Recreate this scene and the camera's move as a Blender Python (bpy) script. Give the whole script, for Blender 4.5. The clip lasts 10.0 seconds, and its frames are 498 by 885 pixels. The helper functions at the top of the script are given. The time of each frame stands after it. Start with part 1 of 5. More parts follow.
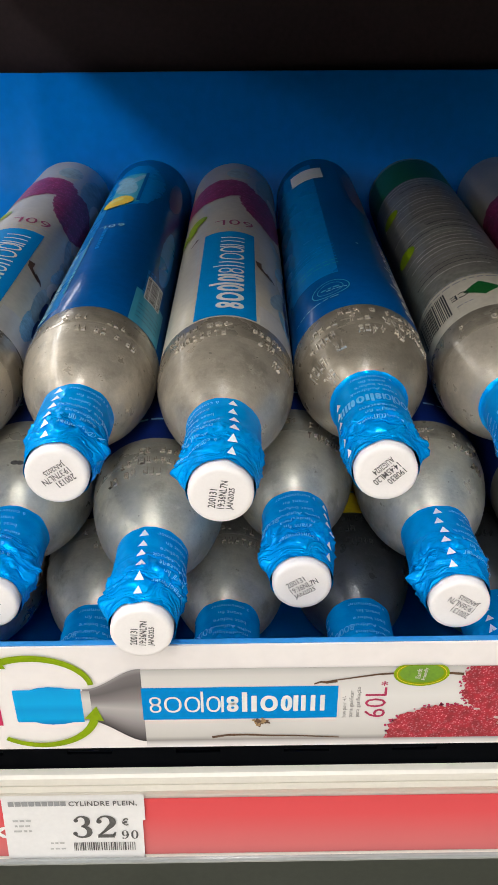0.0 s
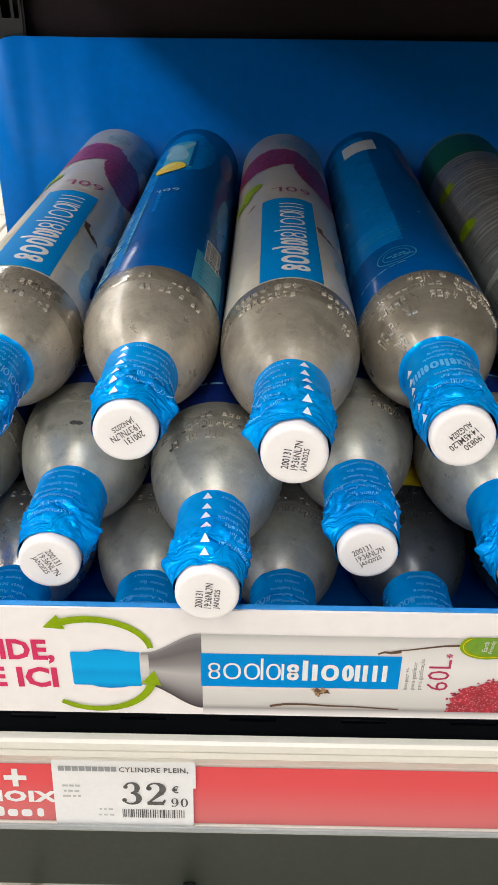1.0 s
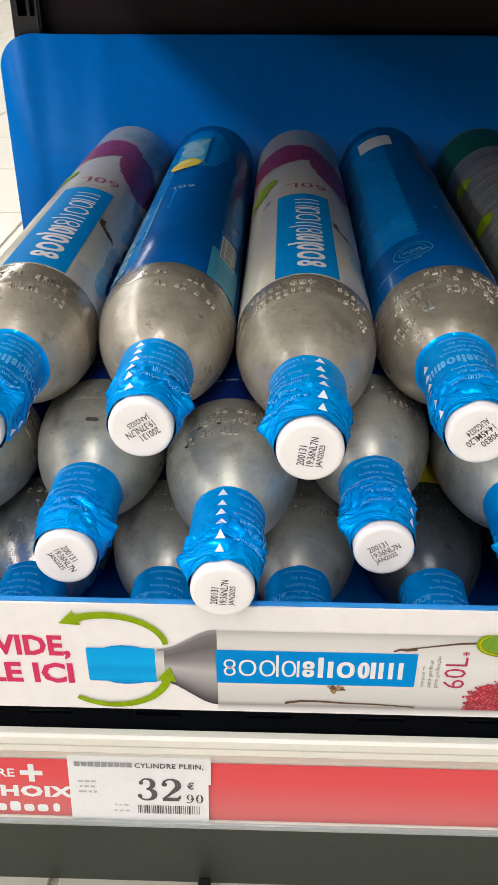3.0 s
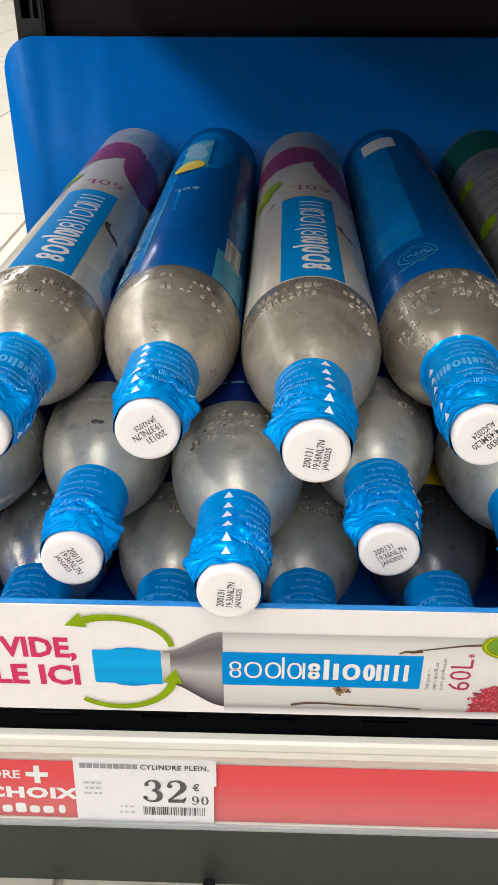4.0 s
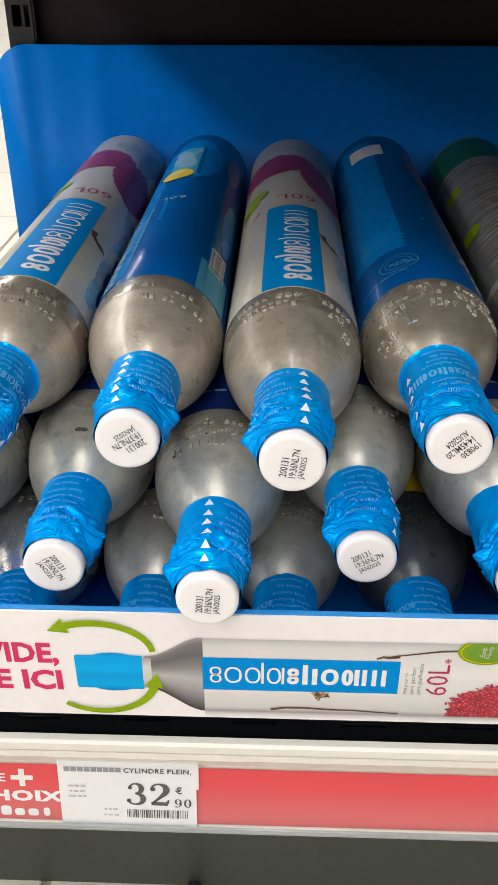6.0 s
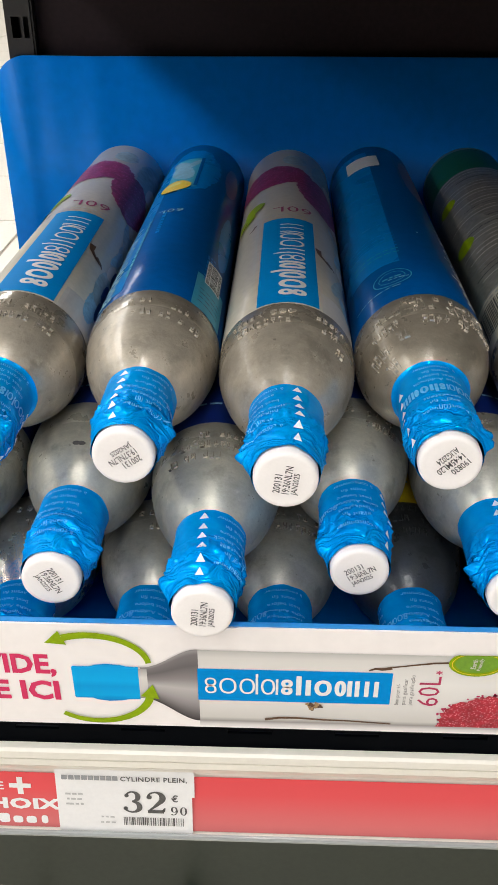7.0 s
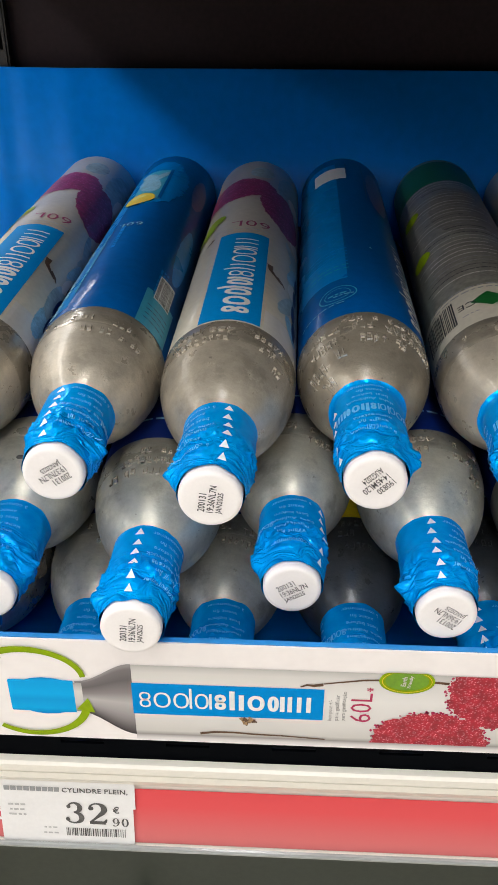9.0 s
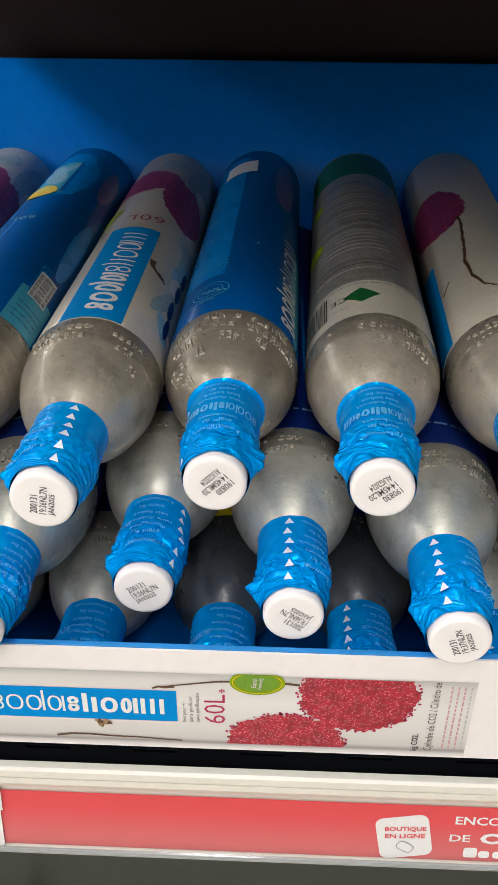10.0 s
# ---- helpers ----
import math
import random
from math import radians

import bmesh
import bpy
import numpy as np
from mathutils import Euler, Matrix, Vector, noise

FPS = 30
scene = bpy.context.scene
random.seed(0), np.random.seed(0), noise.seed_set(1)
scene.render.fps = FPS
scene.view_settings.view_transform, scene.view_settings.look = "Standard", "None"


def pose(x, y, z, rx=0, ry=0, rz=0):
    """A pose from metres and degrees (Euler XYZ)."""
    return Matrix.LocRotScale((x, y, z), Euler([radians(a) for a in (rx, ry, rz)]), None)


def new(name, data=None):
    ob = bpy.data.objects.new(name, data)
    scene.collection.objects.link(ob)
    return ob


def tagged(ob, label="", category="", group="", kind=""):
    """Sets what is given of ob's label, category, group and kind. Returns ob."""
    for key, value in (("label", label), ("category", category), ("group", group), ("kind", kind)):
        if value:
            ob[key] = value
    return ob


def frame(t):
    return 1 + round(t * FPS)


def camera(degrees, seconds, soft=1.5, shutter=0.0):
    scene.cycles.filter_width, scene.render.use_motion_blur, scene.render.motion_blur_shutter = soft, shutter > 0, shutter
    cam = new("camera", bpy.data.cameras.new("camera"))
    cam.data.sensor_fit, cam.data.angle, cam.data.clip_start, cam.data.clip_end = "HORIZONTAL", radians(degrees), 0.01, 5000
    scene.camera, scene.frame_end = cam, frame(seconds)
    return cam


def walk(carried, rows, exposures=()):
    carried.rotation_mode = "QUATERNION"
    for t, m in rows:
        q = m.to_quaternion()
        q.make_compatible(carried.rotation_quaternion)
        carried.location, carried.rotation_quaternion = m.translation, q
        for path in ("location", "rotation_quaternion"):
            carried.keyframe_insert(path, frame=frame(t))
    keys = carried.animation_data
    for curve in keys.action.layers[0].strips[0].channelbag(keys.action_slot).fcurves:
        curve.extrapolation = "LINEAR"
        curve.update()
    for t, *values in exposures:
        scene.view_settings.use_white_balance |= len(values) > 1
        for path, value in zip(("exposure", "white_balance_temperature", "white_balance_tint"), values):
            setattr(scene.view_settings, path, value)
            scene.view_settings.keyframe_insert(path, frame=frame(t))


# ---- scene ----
cam = camera(33.0, 10.0, soft=1.5)
# seconds, eye x, y, z, yaw, pitch, roll
PATH = [
    (0, -0.0021, 0.0135, 0.4509, -0.492, -30.141, -0.397),
    (0.2, -0.0157, 0.0172, 0.4460, -0.398, -30.690, 0.337),
    (0.5, -0.0233, 0.0175, 0.4411, -0.139, -30.555, 0.837),
    (0.8, -0.0200, 0.0179, 0.4378, 0.700, -30.925, 0.648),
    (1, -0.0234, 0.0147, 0.4385, 0.514, -30.906, 0.625),
    (1.5, -0.0319, 0.0099, 0.4404, 0.809, -30.926, 0.486),
    (2, -0.0256, 0.0099, 0.4409, 1.388, -30.887, 0.174),
    (2.5, -0.0228, 0.0151, 0.4374, 1.672, -31.092, 0.049),
    (4, -0.0255, 0.0148, 0.4389, 1.767, -31.056, -0.015),
    (4.5, -0.0242, 0.0135, 0.4388, 2.021, -31.060, -0.171),
    (5, -0.0215, 0.0104, 0.4462, 1.957, -30.960, -0.111),
    (5.5, -0.0189, 0.0125, 0.4432, 1.847, -30.989, -0.027),
    (7, -0.0149, 0.0110, 0.4517, 1.855, -31.001, 0.028),
    (7.5, -0.0140, 0.0062, 0.4592, 1.887, -30.875, 0.179),
    (8, -0.0175, 0.0019, 0.4637, 2.194, -30.773, 0.090),
    (8.2, -0.0175, 0.0035, 0.4627, 2.880, -30.800, -0.210),
    (8.3, -0.0165, 0.0061, 0.4603, 3.157, -30.998, -0.355),
    (8.5, -0.0099, 0.0081, 0.4585, 3.033, -30.848, -0.094),
    (8.8, 0.0067, 0.0140, 0.4578, 2.660, -31.197, 0.038),
    (9, 0.0147, 0.0127, 0.4589, 2.528, -30.915, 0.109),
    (9.5, 0.0391, 0.0174, 0.4573, 2.211, -31.047, 0.383),
    (10, 0.0705, 0.0202, 0.4604, 1.908, -31.596, 0.464),
]
walk(cam, [(t, pose(x, y, z, 90 + pitch, 0, yaw) @ pose(0, 0, 0, 0, 0, roll)) for t, x, y, z, yaw, pitch, roll in PATH])

# ---- world, lights, exposure ----
scene.view_settings.exposure = 0.13
world = bpy.data.worlds.new("store_air")
scene.world = world
world.use_nodes = True
world.node_tree.nodes["Background"].inputs[0].default_value = (1.0, 0.95, 0.88, 1)
world.node_tree.nodes["Background"].inputs[1].default_value = 0.02

CEILING = 3.3
# x, width, watts
LAMPS = [(-6.2, 0.9, 280), (-3.2, 0.6, 390), (-0.1, 0.28, 350), (2.9, 0.9, 85)]
LAMP_Y, LAMP_LONG = 0.0, 20.0


def area_lamp(x, y, z, sx, sy, watts, colour):
    data = bpy.data.lights.new("ceiling_lamp", "AREA")
    data.shape, data.size, data.size_y, data.energy, data.color = "RECTANGLE", sx, sy, watts, colour
    ob = new("ceiling_lamp", data)
    ob.matrix_world = pose(x, y, z)
    return ob


for lx, wide, watts in LAMPS:
    area_lamp(lx, LAMP_Y, CEILING - 0.09, wide, LAMP_LONG, watts, (0.95, 0.965, 1.0))

# ---- materials ----


def mat(name, col, rough=0.5, metal=0.0, var=0.08, scale=30.0, fine=400.0, bump=0.0, bscale=500.0, coat=0.0,
        spots=None, spot_scale=60.0, spot_edge=0.66, rvar=0.06, coat_rough=0.10, stretch=None, emit=0.0, spec=0.5, deep=0.0006):
    m = bpy.data.materials.new(name)
    m.use_nodes = True
    nt = m.node_tree
    b = nt.nodes["Principled BSDF"]
    link = nt.links.new

    def node(kind, **inputs):
        n = nt.nodes.new(kind)
        for k, v in inputs.items():
            n.inputs[k].default_value = v
        return n
    tc = node("ShaderNodeTexCoord")
    info = node("ShaderNodeObjectInfo")
    add = node("ShaderNodeVectorMath")
    mul = node("ShaderNodeVectorMath")
    mul.operation = "SCALE"
    mul.inputs[0].default_value = (3.1, 5.7, 2.3)
    link(info.outputs["Random"], mul.inputs["Scale"])
    link(tc.outputs["Object"], add.inputs[0])
    link(mul.outputs[0], add.inputs[1])
    vec = add.outputs[0]
    if stretch:
        mp = node("ShaderNodeMapping")
        mp.inputs["Scale"].default_value = stretch
        link(vec, mp.inputs[0])
        vec = mp.outputs[0]
    n1 = node("ShaderNodeTexNoise", Scale=scale, Detail=4.0)
    n2 = node("ShaderNodeTexNoise", Scale=fine, Detail=3.0)
    link(vec, n1.inputs["Vector"])
    link(vec, n2.inputs["Vector"])
    mixn = node("ShaderNodeMath")
    mixn.operation = "ADD"
    half = node("ShaderNodeMath")
    half.operation = "MULTIPLY"
    half.inputs[1].default_value = 0.5
    link(n1.outputs["Fac"], mixn.inputs[0])
    link(n2.outputs["Fac"], mixn.inputs[1])
    link(mixn.outputs[0], half.inputs[0])
    ramp = node("ShaderNodeValToRGB")
    lo = [max(0.0, c * (1 - var)) for c in col[:3]]
    hi = [min(1.0, c * (1 + var)) for c in col[:3]]
    ramp.color_ramp.elements[0].position, ramp.color_ramp.elements[1].position = 0.35, 0.65
    ramp.color_ramp.elements[0].color = (*lo, 1)
    ramp.color_ramp.elements[1].color = (*hi, 1)
    link(half.outputs[0], ramp.inputs[0])
    colour = ramp.outputs[0]
    if spots:
        n3 = node("ShaderNodeTexNoise", Scale=spot_scale, Detail=5.0, Roughness=0.65)
        link(vec, n3.inputs["Vector"])
        r3 = node("ShaderNodeValToRGB")
        r3.color_ramp.elements[0].position, r3.color_ramp.elements[1].position = spot_edge, spot_edge + 0.04
        link(n3.outputs["Fac"], r3.inputs[0])
        mx = nt.nodes.new("ShaderNodeMix")
        mx.data_type = "RGBA"
        link(r3.outputs[0], mx.inputs["Factor"])
        link(colour, mx.inputs[6])
        mx.inputs[7].default_value = (*spots, 1)
        colour = mx.outputs[2]
    link(colour, b.inputs["Base Color"])
    rr = node("ShaderNodeMapRange")
    rr.inputs["To Min"].default_value = max(0.02, rough - rvar)
    rr.inputs["To Max"].default_value = min(1.0, rough + rvar)
    link(n1.outputs["Fac"], rr.inputs[0])
    link(rr.outputs[0], b.inputs["Roughness"])
    b.inputs["Metallic"].default_value = metal
    b.inputs["Specular IOR Level"].default_value = spec
    if coat:
        b.inputs["Coat Weight"].default_value = coat
        b.inputs["Coat Roughness"].default_value = coat_rough
    if bump:
        nb = node("ShaderNodeTexNoise", Scale=bscale, Detail=3.0)
        link(vec, nb.inputs["Vector"])
        bp = node("ShaderNodeBump", Strength=bump, Distance=deep)
        link(nb.outputs["Fac"], bp.inputs["Height"])
        link(bp.outputs[0], b.inputs["Normal"])
        if coat:
            link(bp.outputs[0], b.inputs["Coat Normal"])
    if emit:
        b.inputs["Emission Color"].default_value = (*col[:3], 1)
        b.inputs["Emission Strength"].default_value = emit
    return m


def cells(name, dark, light, scale, rough=0.4):
    """A printed berry: small round cells, each with a lighter middle."""
    m = bpy.data.materials.new(name)
    m.use_nodes = True
    nt = m.node_tree
    b = nt.nodes["Principled BSDF"]
    tc = nt.nodes.new("ShaderNodeTexCoord")
    v = nt.nodes.new("ShaderNodeTexVoronoi")
    v.inputs["Scale"].default_value = scale
    r = nt.nodes.new("ShaderNodeValToRGB")
    e = r.color_ramp.elements
    e[0].position, e[0].color = 0.07, (*light, 1)
    e[1].position, e[1].color = 0.50, (*dark, 1)
    mid = r.color_ramp.elements.new(0.24)
    mid.color = (*[0.25 * a + 0.75 * c for a, c in zip(light, dark)], 1)
    n = nt.nodes.new("ShaderNodeTexNoise")
    n.inputs["Scale"].default_value = scale * 0.30
    n.inputs["Detail"].default_value = 4.0
    nr = nt.nodes.new("ShaderNodeMapRange")
    for k, val in (("From Min", 0.36), ("From Max", 0.62), ("To Min", 0.62), ("To Max", 1.15)):
        nr.inputs[k].default_value = val
    nt.links.new(n.outputs["Fac"], nr.inputs[0])
    hs = nt.nodes.new("ShaderNodeMix")
    hs.data_type, hs.blend_type = "RGBA", "MULTIPLY"
    hs.inputs["Factor"].default_value = 0.85
    nt.links.new(tc.outputs["Object"], v.inputs["Vector"])
    nt.links.new(tc.outputs["Object"], n.inputs["Vector"])
    nt.links.new(v.outputs["Distance"], r.inputs[0])
    nt.links.new(r.outputs[0], hs.inputs[6])
    nt.links.new(nr.outputs[0], hs.inputs[7])
    nt.links.new(hs.outputs[2], b.inputs["Base Color"])
    b.inputs["Roughness"].default_value = rough
    return m


def gradient(name, stops, axis, lo, hi, rough=0.35, by="Object"):
    """A blend of colours along one axis of the object."""
    m = bpy.data.materials.new(name)
    m.use_nodes = True
    nt = m.node_tree
    b = nt.nodes["Principled BSDF"]
    tc = nt.nodes.new("ShaderNodeTexCoord")
    sx = nt.nodes.new("ShaderNodeSeparateXYZ")
    mr = nt.nodes.new("ShaderNodeMapRange")
    r = nt.nodes.new("ShaderNodeValToRGB")
    mr.inputs["From Min"].default_value, mr.inputs["From Max"].default_value = lo, hi
    nt.links.new(tc.outputs[by], sx.inputs[0])
    nt.links.new(sx.outputs[axis], mr.inputs[0])
    nt.links.new(mr.outputs[0], r.inputs[0])
    e = r.color_ramp.elements
    e[0].position, e[0].color = stops[0][0], (*stops[0][1], 1)
    e[1].position, e[1].color = stops[-1][0], (*stops[-1][1], 1)
    for p, c in stops[1:-1]:
        e.new(p).color = (*c, 1)
    nt.links.new(r.outputs[0], b.inputs["Base Color"])
    b.inputs["Roughness"].default_value = rough
    b.inputs["Specular IOR Level"].default_value = 0.1
    return m


def aluminium(name, col, metal, rough, wear, coat):
    """Blasted and scuffed aluminium: clouded tone, round rolling marks, dark specks, polished rubs and small dents."""
    m = bpy.data.materials.new(name)
    m.use_nodes = True
    nt = m.node_tree
    b = nt.nodes["Principled BSDF"]
    link = nt.links.new

    def node(kind, **inputs):
        n = nt.nodes.new(kind)
        for k, v in inputs.items():
            n.inputs[k].default_value = v
        return n

    def noise_at(vec, scale, detail=4.0, rough_=0.6):
        n = node("ShaderNodeTexNoise", Scale=scale, Detail=detail, Roughness=rough_)
        link(vec, n.inputs["Vector"])
        return n.outputs["Fac"]

    def span(value, lo, hi, to_lo, to_hi):
        r = node("ShaderNodeMapRange")
        for k, v in (("From Min", lo), ("From Max", hi), ("To Min", to_lo), ("To Max", to_hi)):
            r.inputs[k].default_value = v
        link(value, r.inputs[0])
        return r.outputs[0]

    def math_of(op, a, c):
        n = nt.nodes.new("ShaderNodeMath")
        n.operation = op
        link(a, n.inputs[0])
        if isinstance(c, float):
            n.inputs[1].default_value = c
        else:
            link(c, n.inputs[1])
        return n.outputs[0]
    tc, info = node("ShaderNodeTexCoord"), node("ShaderNodeObjectInfo")
    shift = node("ShaderNodeVectorMath")
    shift.operation = "SCALE"
    shift.inputs[0].default_value = (3.1, 5.7, 2.3)
    link(info.outputs["Random"], shift.inputs["Scale"])
    move = node("ShaderNodeVectorMath")
    link(tc.outputs["Object"], move.inputs[0])
    link(shift.outputs[0], move.inputs[1])
    vec = move.outputs[0]
    flat = node("ShaderNodeMapping")
    flat.inputs["Scale"].default_value = (0.25, 1.0, 0.25)
    link(vec, flat.inputs[0])
    cloud = span(noise_at(vec, 45.0, 5.0), 0.38, 0.62, 0.80, 1.14)
    rings = span(noise_at(flat.outputs[0], 420.0, 4.0), 0.38, 0.62, 0.965, 1.03)
    grain = span(noise_at(vec, 1100.0, 3.0), 0.35, 0.65, 0.96, 1.03)
    specks = span(noise_at(vec, 260.0, 2.0, 0.6), 0.71, 0.75, 1.0, 0.62)
    stains = span(noise_at(vec, 95.0, 5.0, 0.6), 0.55, 0.66, 1.0, 0.78)
    rubs = span(noise_at(vec, 110.0, 5.0, 0.65), 0.60, 0.68, 0.0, wear)
    tone = math_of("MULTIPLY", math_of("MULTIPLY", cloud, rings), math_of("MULTIPLY", grain, math_of("MULTIPLY", specks, stains)))
    tone = math_of("ADD", tone, math_of("MULTIPLY", rubs, 0.30))
    each = span(info.outputs["Random"], 0.0, 1.0, 0.90, 1.06)
    tone = math_of("MULTIPLY", tone, each)
    paint = node("ShaderNodeVectorMath")
    paint.operation = "SCALE"
    paint.inputs[0].default_value = col
    link(tone, paint.inputs["Scale"])
    link(paint.outputs[0], b.inputs["Base Color"])
    b.inputs["Metallic"].default_value = metal
    rr = math_of("SUBTRACT", span(cloud, 0.8, 1.14, rough + 0.08, rough - 0.07), math_of("MULTIPLY", rubs, 0.22))
    link(rr, b.inputs["Roughness"])
    b.inputs["Coat Weight"].default_value = coat
    b.inputs["Coat Roughness"].default_value = 0.09
    fine = node("ShaderNodeBump", Strength=0.05, Distance=0.0004)
    link(noise_at(vec, 900.0, 3.0), fine.inputs["Height"])
    dents = node("ShaderNodeBump", Strength=0.16, Distance=0.0018)
    link(noise_at(vec, 190.0, 4.0, 0.65), dents.inputs["Height"])
    link(fine.outputs[0], dents.inputs["Normal"])
    link(dents.outputs[0], b.inputs["Normal"])
    link(dents.outputs[0], b.inputs["Coat Normal"])
    return m


# One metal twice: warm floor light on the top layer is in the colour
M_ALU = aluminium("warm_lit_blasted_aluminium", (0.47, 0.41, 0.32), 0.40, 0.40, 0.8, 0.42)
M_ALU_GREY = aluminium("grey_lit_blasted_aluminium", (0.55, 0.525, 0.43), 0.50, 0.42, 0.6, 0.10)
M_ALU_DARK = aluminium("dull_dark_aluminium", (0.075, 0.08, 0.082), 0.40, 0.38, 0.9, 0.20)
M_ALU_WORN = aluminium("tarnished_aluminium", (0.34, 0.292, 0.222), 0.46, 0.36, 1.0, 0.40)
M_ALU_BRIGHT = aluminium("polished_aluminium", (0.74, 0.72, 0.66), 0.80, 0.30, 0.7, 0.30)
# wrapped metal carries the same painted light tint for each layer
M_ALU_WRAP = aluminium("film_wrapped_aluminium", (0.365, 0.318, 0.245), 0.42, 0.30, 1.0, 0.70)
M_ALU_WRAP_GREY = aluminium("film_wrapped_grey_aluminium", (0.44, 0.42, 0.345), 0.50, 0.34, 0.8, 0.40)
M_STAMP = mat("stamped_aluminium", (0.56, 0.50, 0.41), 0.26, 0.45, 0.10, 200, 900)
M_CAP = mat("white_cap_plastic", (0.92, 0.875, 0.85), 0.45, 0, 0.02, 60, 900, 0.04, 900)
M_CODE = mat("grey_black_dot_ink", (0.055, 0.05, 0.05), 0.6, 0, 0.6, 900, 2500)
M_MARK = mat("dark_grey_mark", (0.085, 0.08, 0.075), 0.5, 0, 0.5, 500, 1500)
M_INK = mat("black_ink", (0.03, 0.03, 0.035), 0.6, 0, 0.3, 400, 1500)
M_SOFT_BLACK = mat("soft_black_ink", (0.09, 0.085, 0.08), 0.6, 0, 0.3, 400, 1500)
M_FILM = mat("blue_shrink_film", (0.0, 0.37, 1.0), 0.10, 0.30, 0.14, 60, 200, 0.20, 90, coat=0.11, coat_rough=0.02, rvar=0.05, spec=0.0, deep=0.002)


def crumple(m, scale, lo, hi, deep):
    """Sharp creases between s = lo and hi, as where a tight film gathers round a cap."""
    nt = m.node_tree
    b = nt.nodes["Principled BSDF"]
    link = nt.links.new
    soft = b.inputs["Normal"].links[0].from_node
    tc = nt.nodes.new("ShaderNodeTexCoord")
    info = nt.nodes.new("ShaderNodeObjectInfo")
    wob = nt.nodes.new("ShaderNodeTexNoise")
    wob.noise_dimensions = "4D"
    wob.inputs["Scale"].default_value = scale * 0.6
    big = nt.nodes.new("ShaderNodeMath")
    big.operation = "MULTIPLY"
    big.inputs[1].default_value = 37.0
    link(info.outputs["Random"], big.inputs[0])
    link(big.outputs[0], wob.inputs["W"])
    link(tc.outputs["Object"], wob.inputs["Vector"])
    sc = nt.nodes.new("ShaderNodeVectorMath")
    sc.operation = "MULTIPLY_ADD"
    sc.inputs[1].default_value = (0.012, 0.012, 0.012)
    link(wob.outputs["Color"], sc.inputs[0])
    link(tc.outputs["Object"], sc.inputs[2])
    mp = nt.nodes.new("ShaderNodeMapping")
    mp.inputs["Scale"].default_value = (0.75, 1.7, 0.75)
    link(sc.outputs[0], mp.inputs[0])
    fold = nt.nodes.new("ShaderNodeTexNoise")
    for k, val in (("Scale", scale), ("Detail", 2.5), ("Roughness", 0.45), ("Distortion", 0.8)):
        fold.inputs[k].default_value = val
    link(mp.outputs[0], fold.inputs["Vector"])
    low = nt.nodes.new("ShaderNodeMath")
    low.operation = "SUBTRACT"
    low.inputs[1].default_value = 0.5
    link(fold.outputs["Fac"], low.inputs[0])
    ridge = nt.nodes.new("ShaderNodeMath")
    ridge.operation = "ABSOLUTE"
    link(low.outputs[0], ridge.inputs[0])
    sx = nt.nodes.new("ShaderNodeSeparateXYZ")
    link(tc.outputs["Object"], sx.inputs[0])
    near = nt.nodes.new("ShaderNodeMapRange")
    near.interpolation_type = "SMOOTHSTEP"
    for k, val in (("From Min", lo), ("From Max", hi), ("To Min", 1.0), ("To Max", 0.05)):
        near.inputs[k].default_value = val
    link(sx.outputs[1], near.inputs[0])
    mul = nt.nodes.new("ShaderNodeMath")
    mul.operation = "MULTIPLY"
    link(ridge.outputs[0], mul.inputs[0])
    link(near.outputs[0], mul.inputs[1])
    bp = nt.nodes.new("ShaderNodeBump")
    bp.inputs["Strength"].default_value = 0.8
    bp.inputs["Distance"].default_value = deep
    link(mul.outputs[0], bp.inputs["Height"])
    link(soft.outputs[0], bp.inputs["Normal"])
    link(bp.outputs[0], b.inputs["Normal"])
    link(bp.outputs[0], b.inputs["Coat Normal"])


crumple(M_FILM, 95.0, 0.013, 0.036, 0.0095)
M_FILM_INK = mat("pale_blue_ink", (0.12, 0.50, 0.86), 0.35, 0, 0.15, 300, 900)
M_FILM_WHITE = mat("white_film_ink", (0.80, 0.86, 0.92), 0.4, 0, 0.06, 300, 900)
M_LABEL_WHITE = mat("white_label", (0.585, 0.53, 0.425), 0.36, 0, 0.08, 25, 300, 0.10, 160, coat=0.35, coat_rough=0.08)
M_LABEL_PALE = mat("pale_label_band", (0.62, 0.585, 0.53), 0.36, 0, 0.06, 25, 300)
M_WASH = mat("grey_blue_wash", (0.30, 0.40, 0.42), 0.4, 0, 0.30, 60, 300)
M_LABEL_SILVER = mat("silver_grey_label", (0.245, 0.235, 0.198), 0.33, 0.25, 0.30, 60, 300, 0.05, 600, coat=0.2)
M_LABEL_BLUE = mat("deep_blue_label", (0.0, 0.084, 0.31), 0.30, 0, 0.12, 18, 200, 0.10, 160, spec=0.08, coat=0.25, coat_rough=0.10)
M_LABEL_NAVY = mat("navy_label", (0.003, 0.016, 0.125), 0.3, 0, 0.12, 18, 200, 0.04, 600, coat=0.15)
M_PANEL_BLUE = mat("blue_label_panel", (0.0, 0.20, 0.58), 0.28, 0, 0.12, 30, 300, spec=0.15)
M_BRAND = mat("bright_blue_print", (0.0, 0.255, 0.66), 0.5, 0, 0.05, 40, 500, spec=0.04)
M_WHITE_INK = mat("white_ink", (0.82, 0.82, 0.80), 0.4, 0, 0.05, 200, 900)
M_GREY_INK = mat("grey_ink", (0.30, 0.30, 0.30), 0.5, 0, 0.15, 300, 900)
M_NOTICE_GREY = mat("darker_notice_field", (0.19, 0.175, 0.15), 0.4, 0, 0.35, 140, 500)
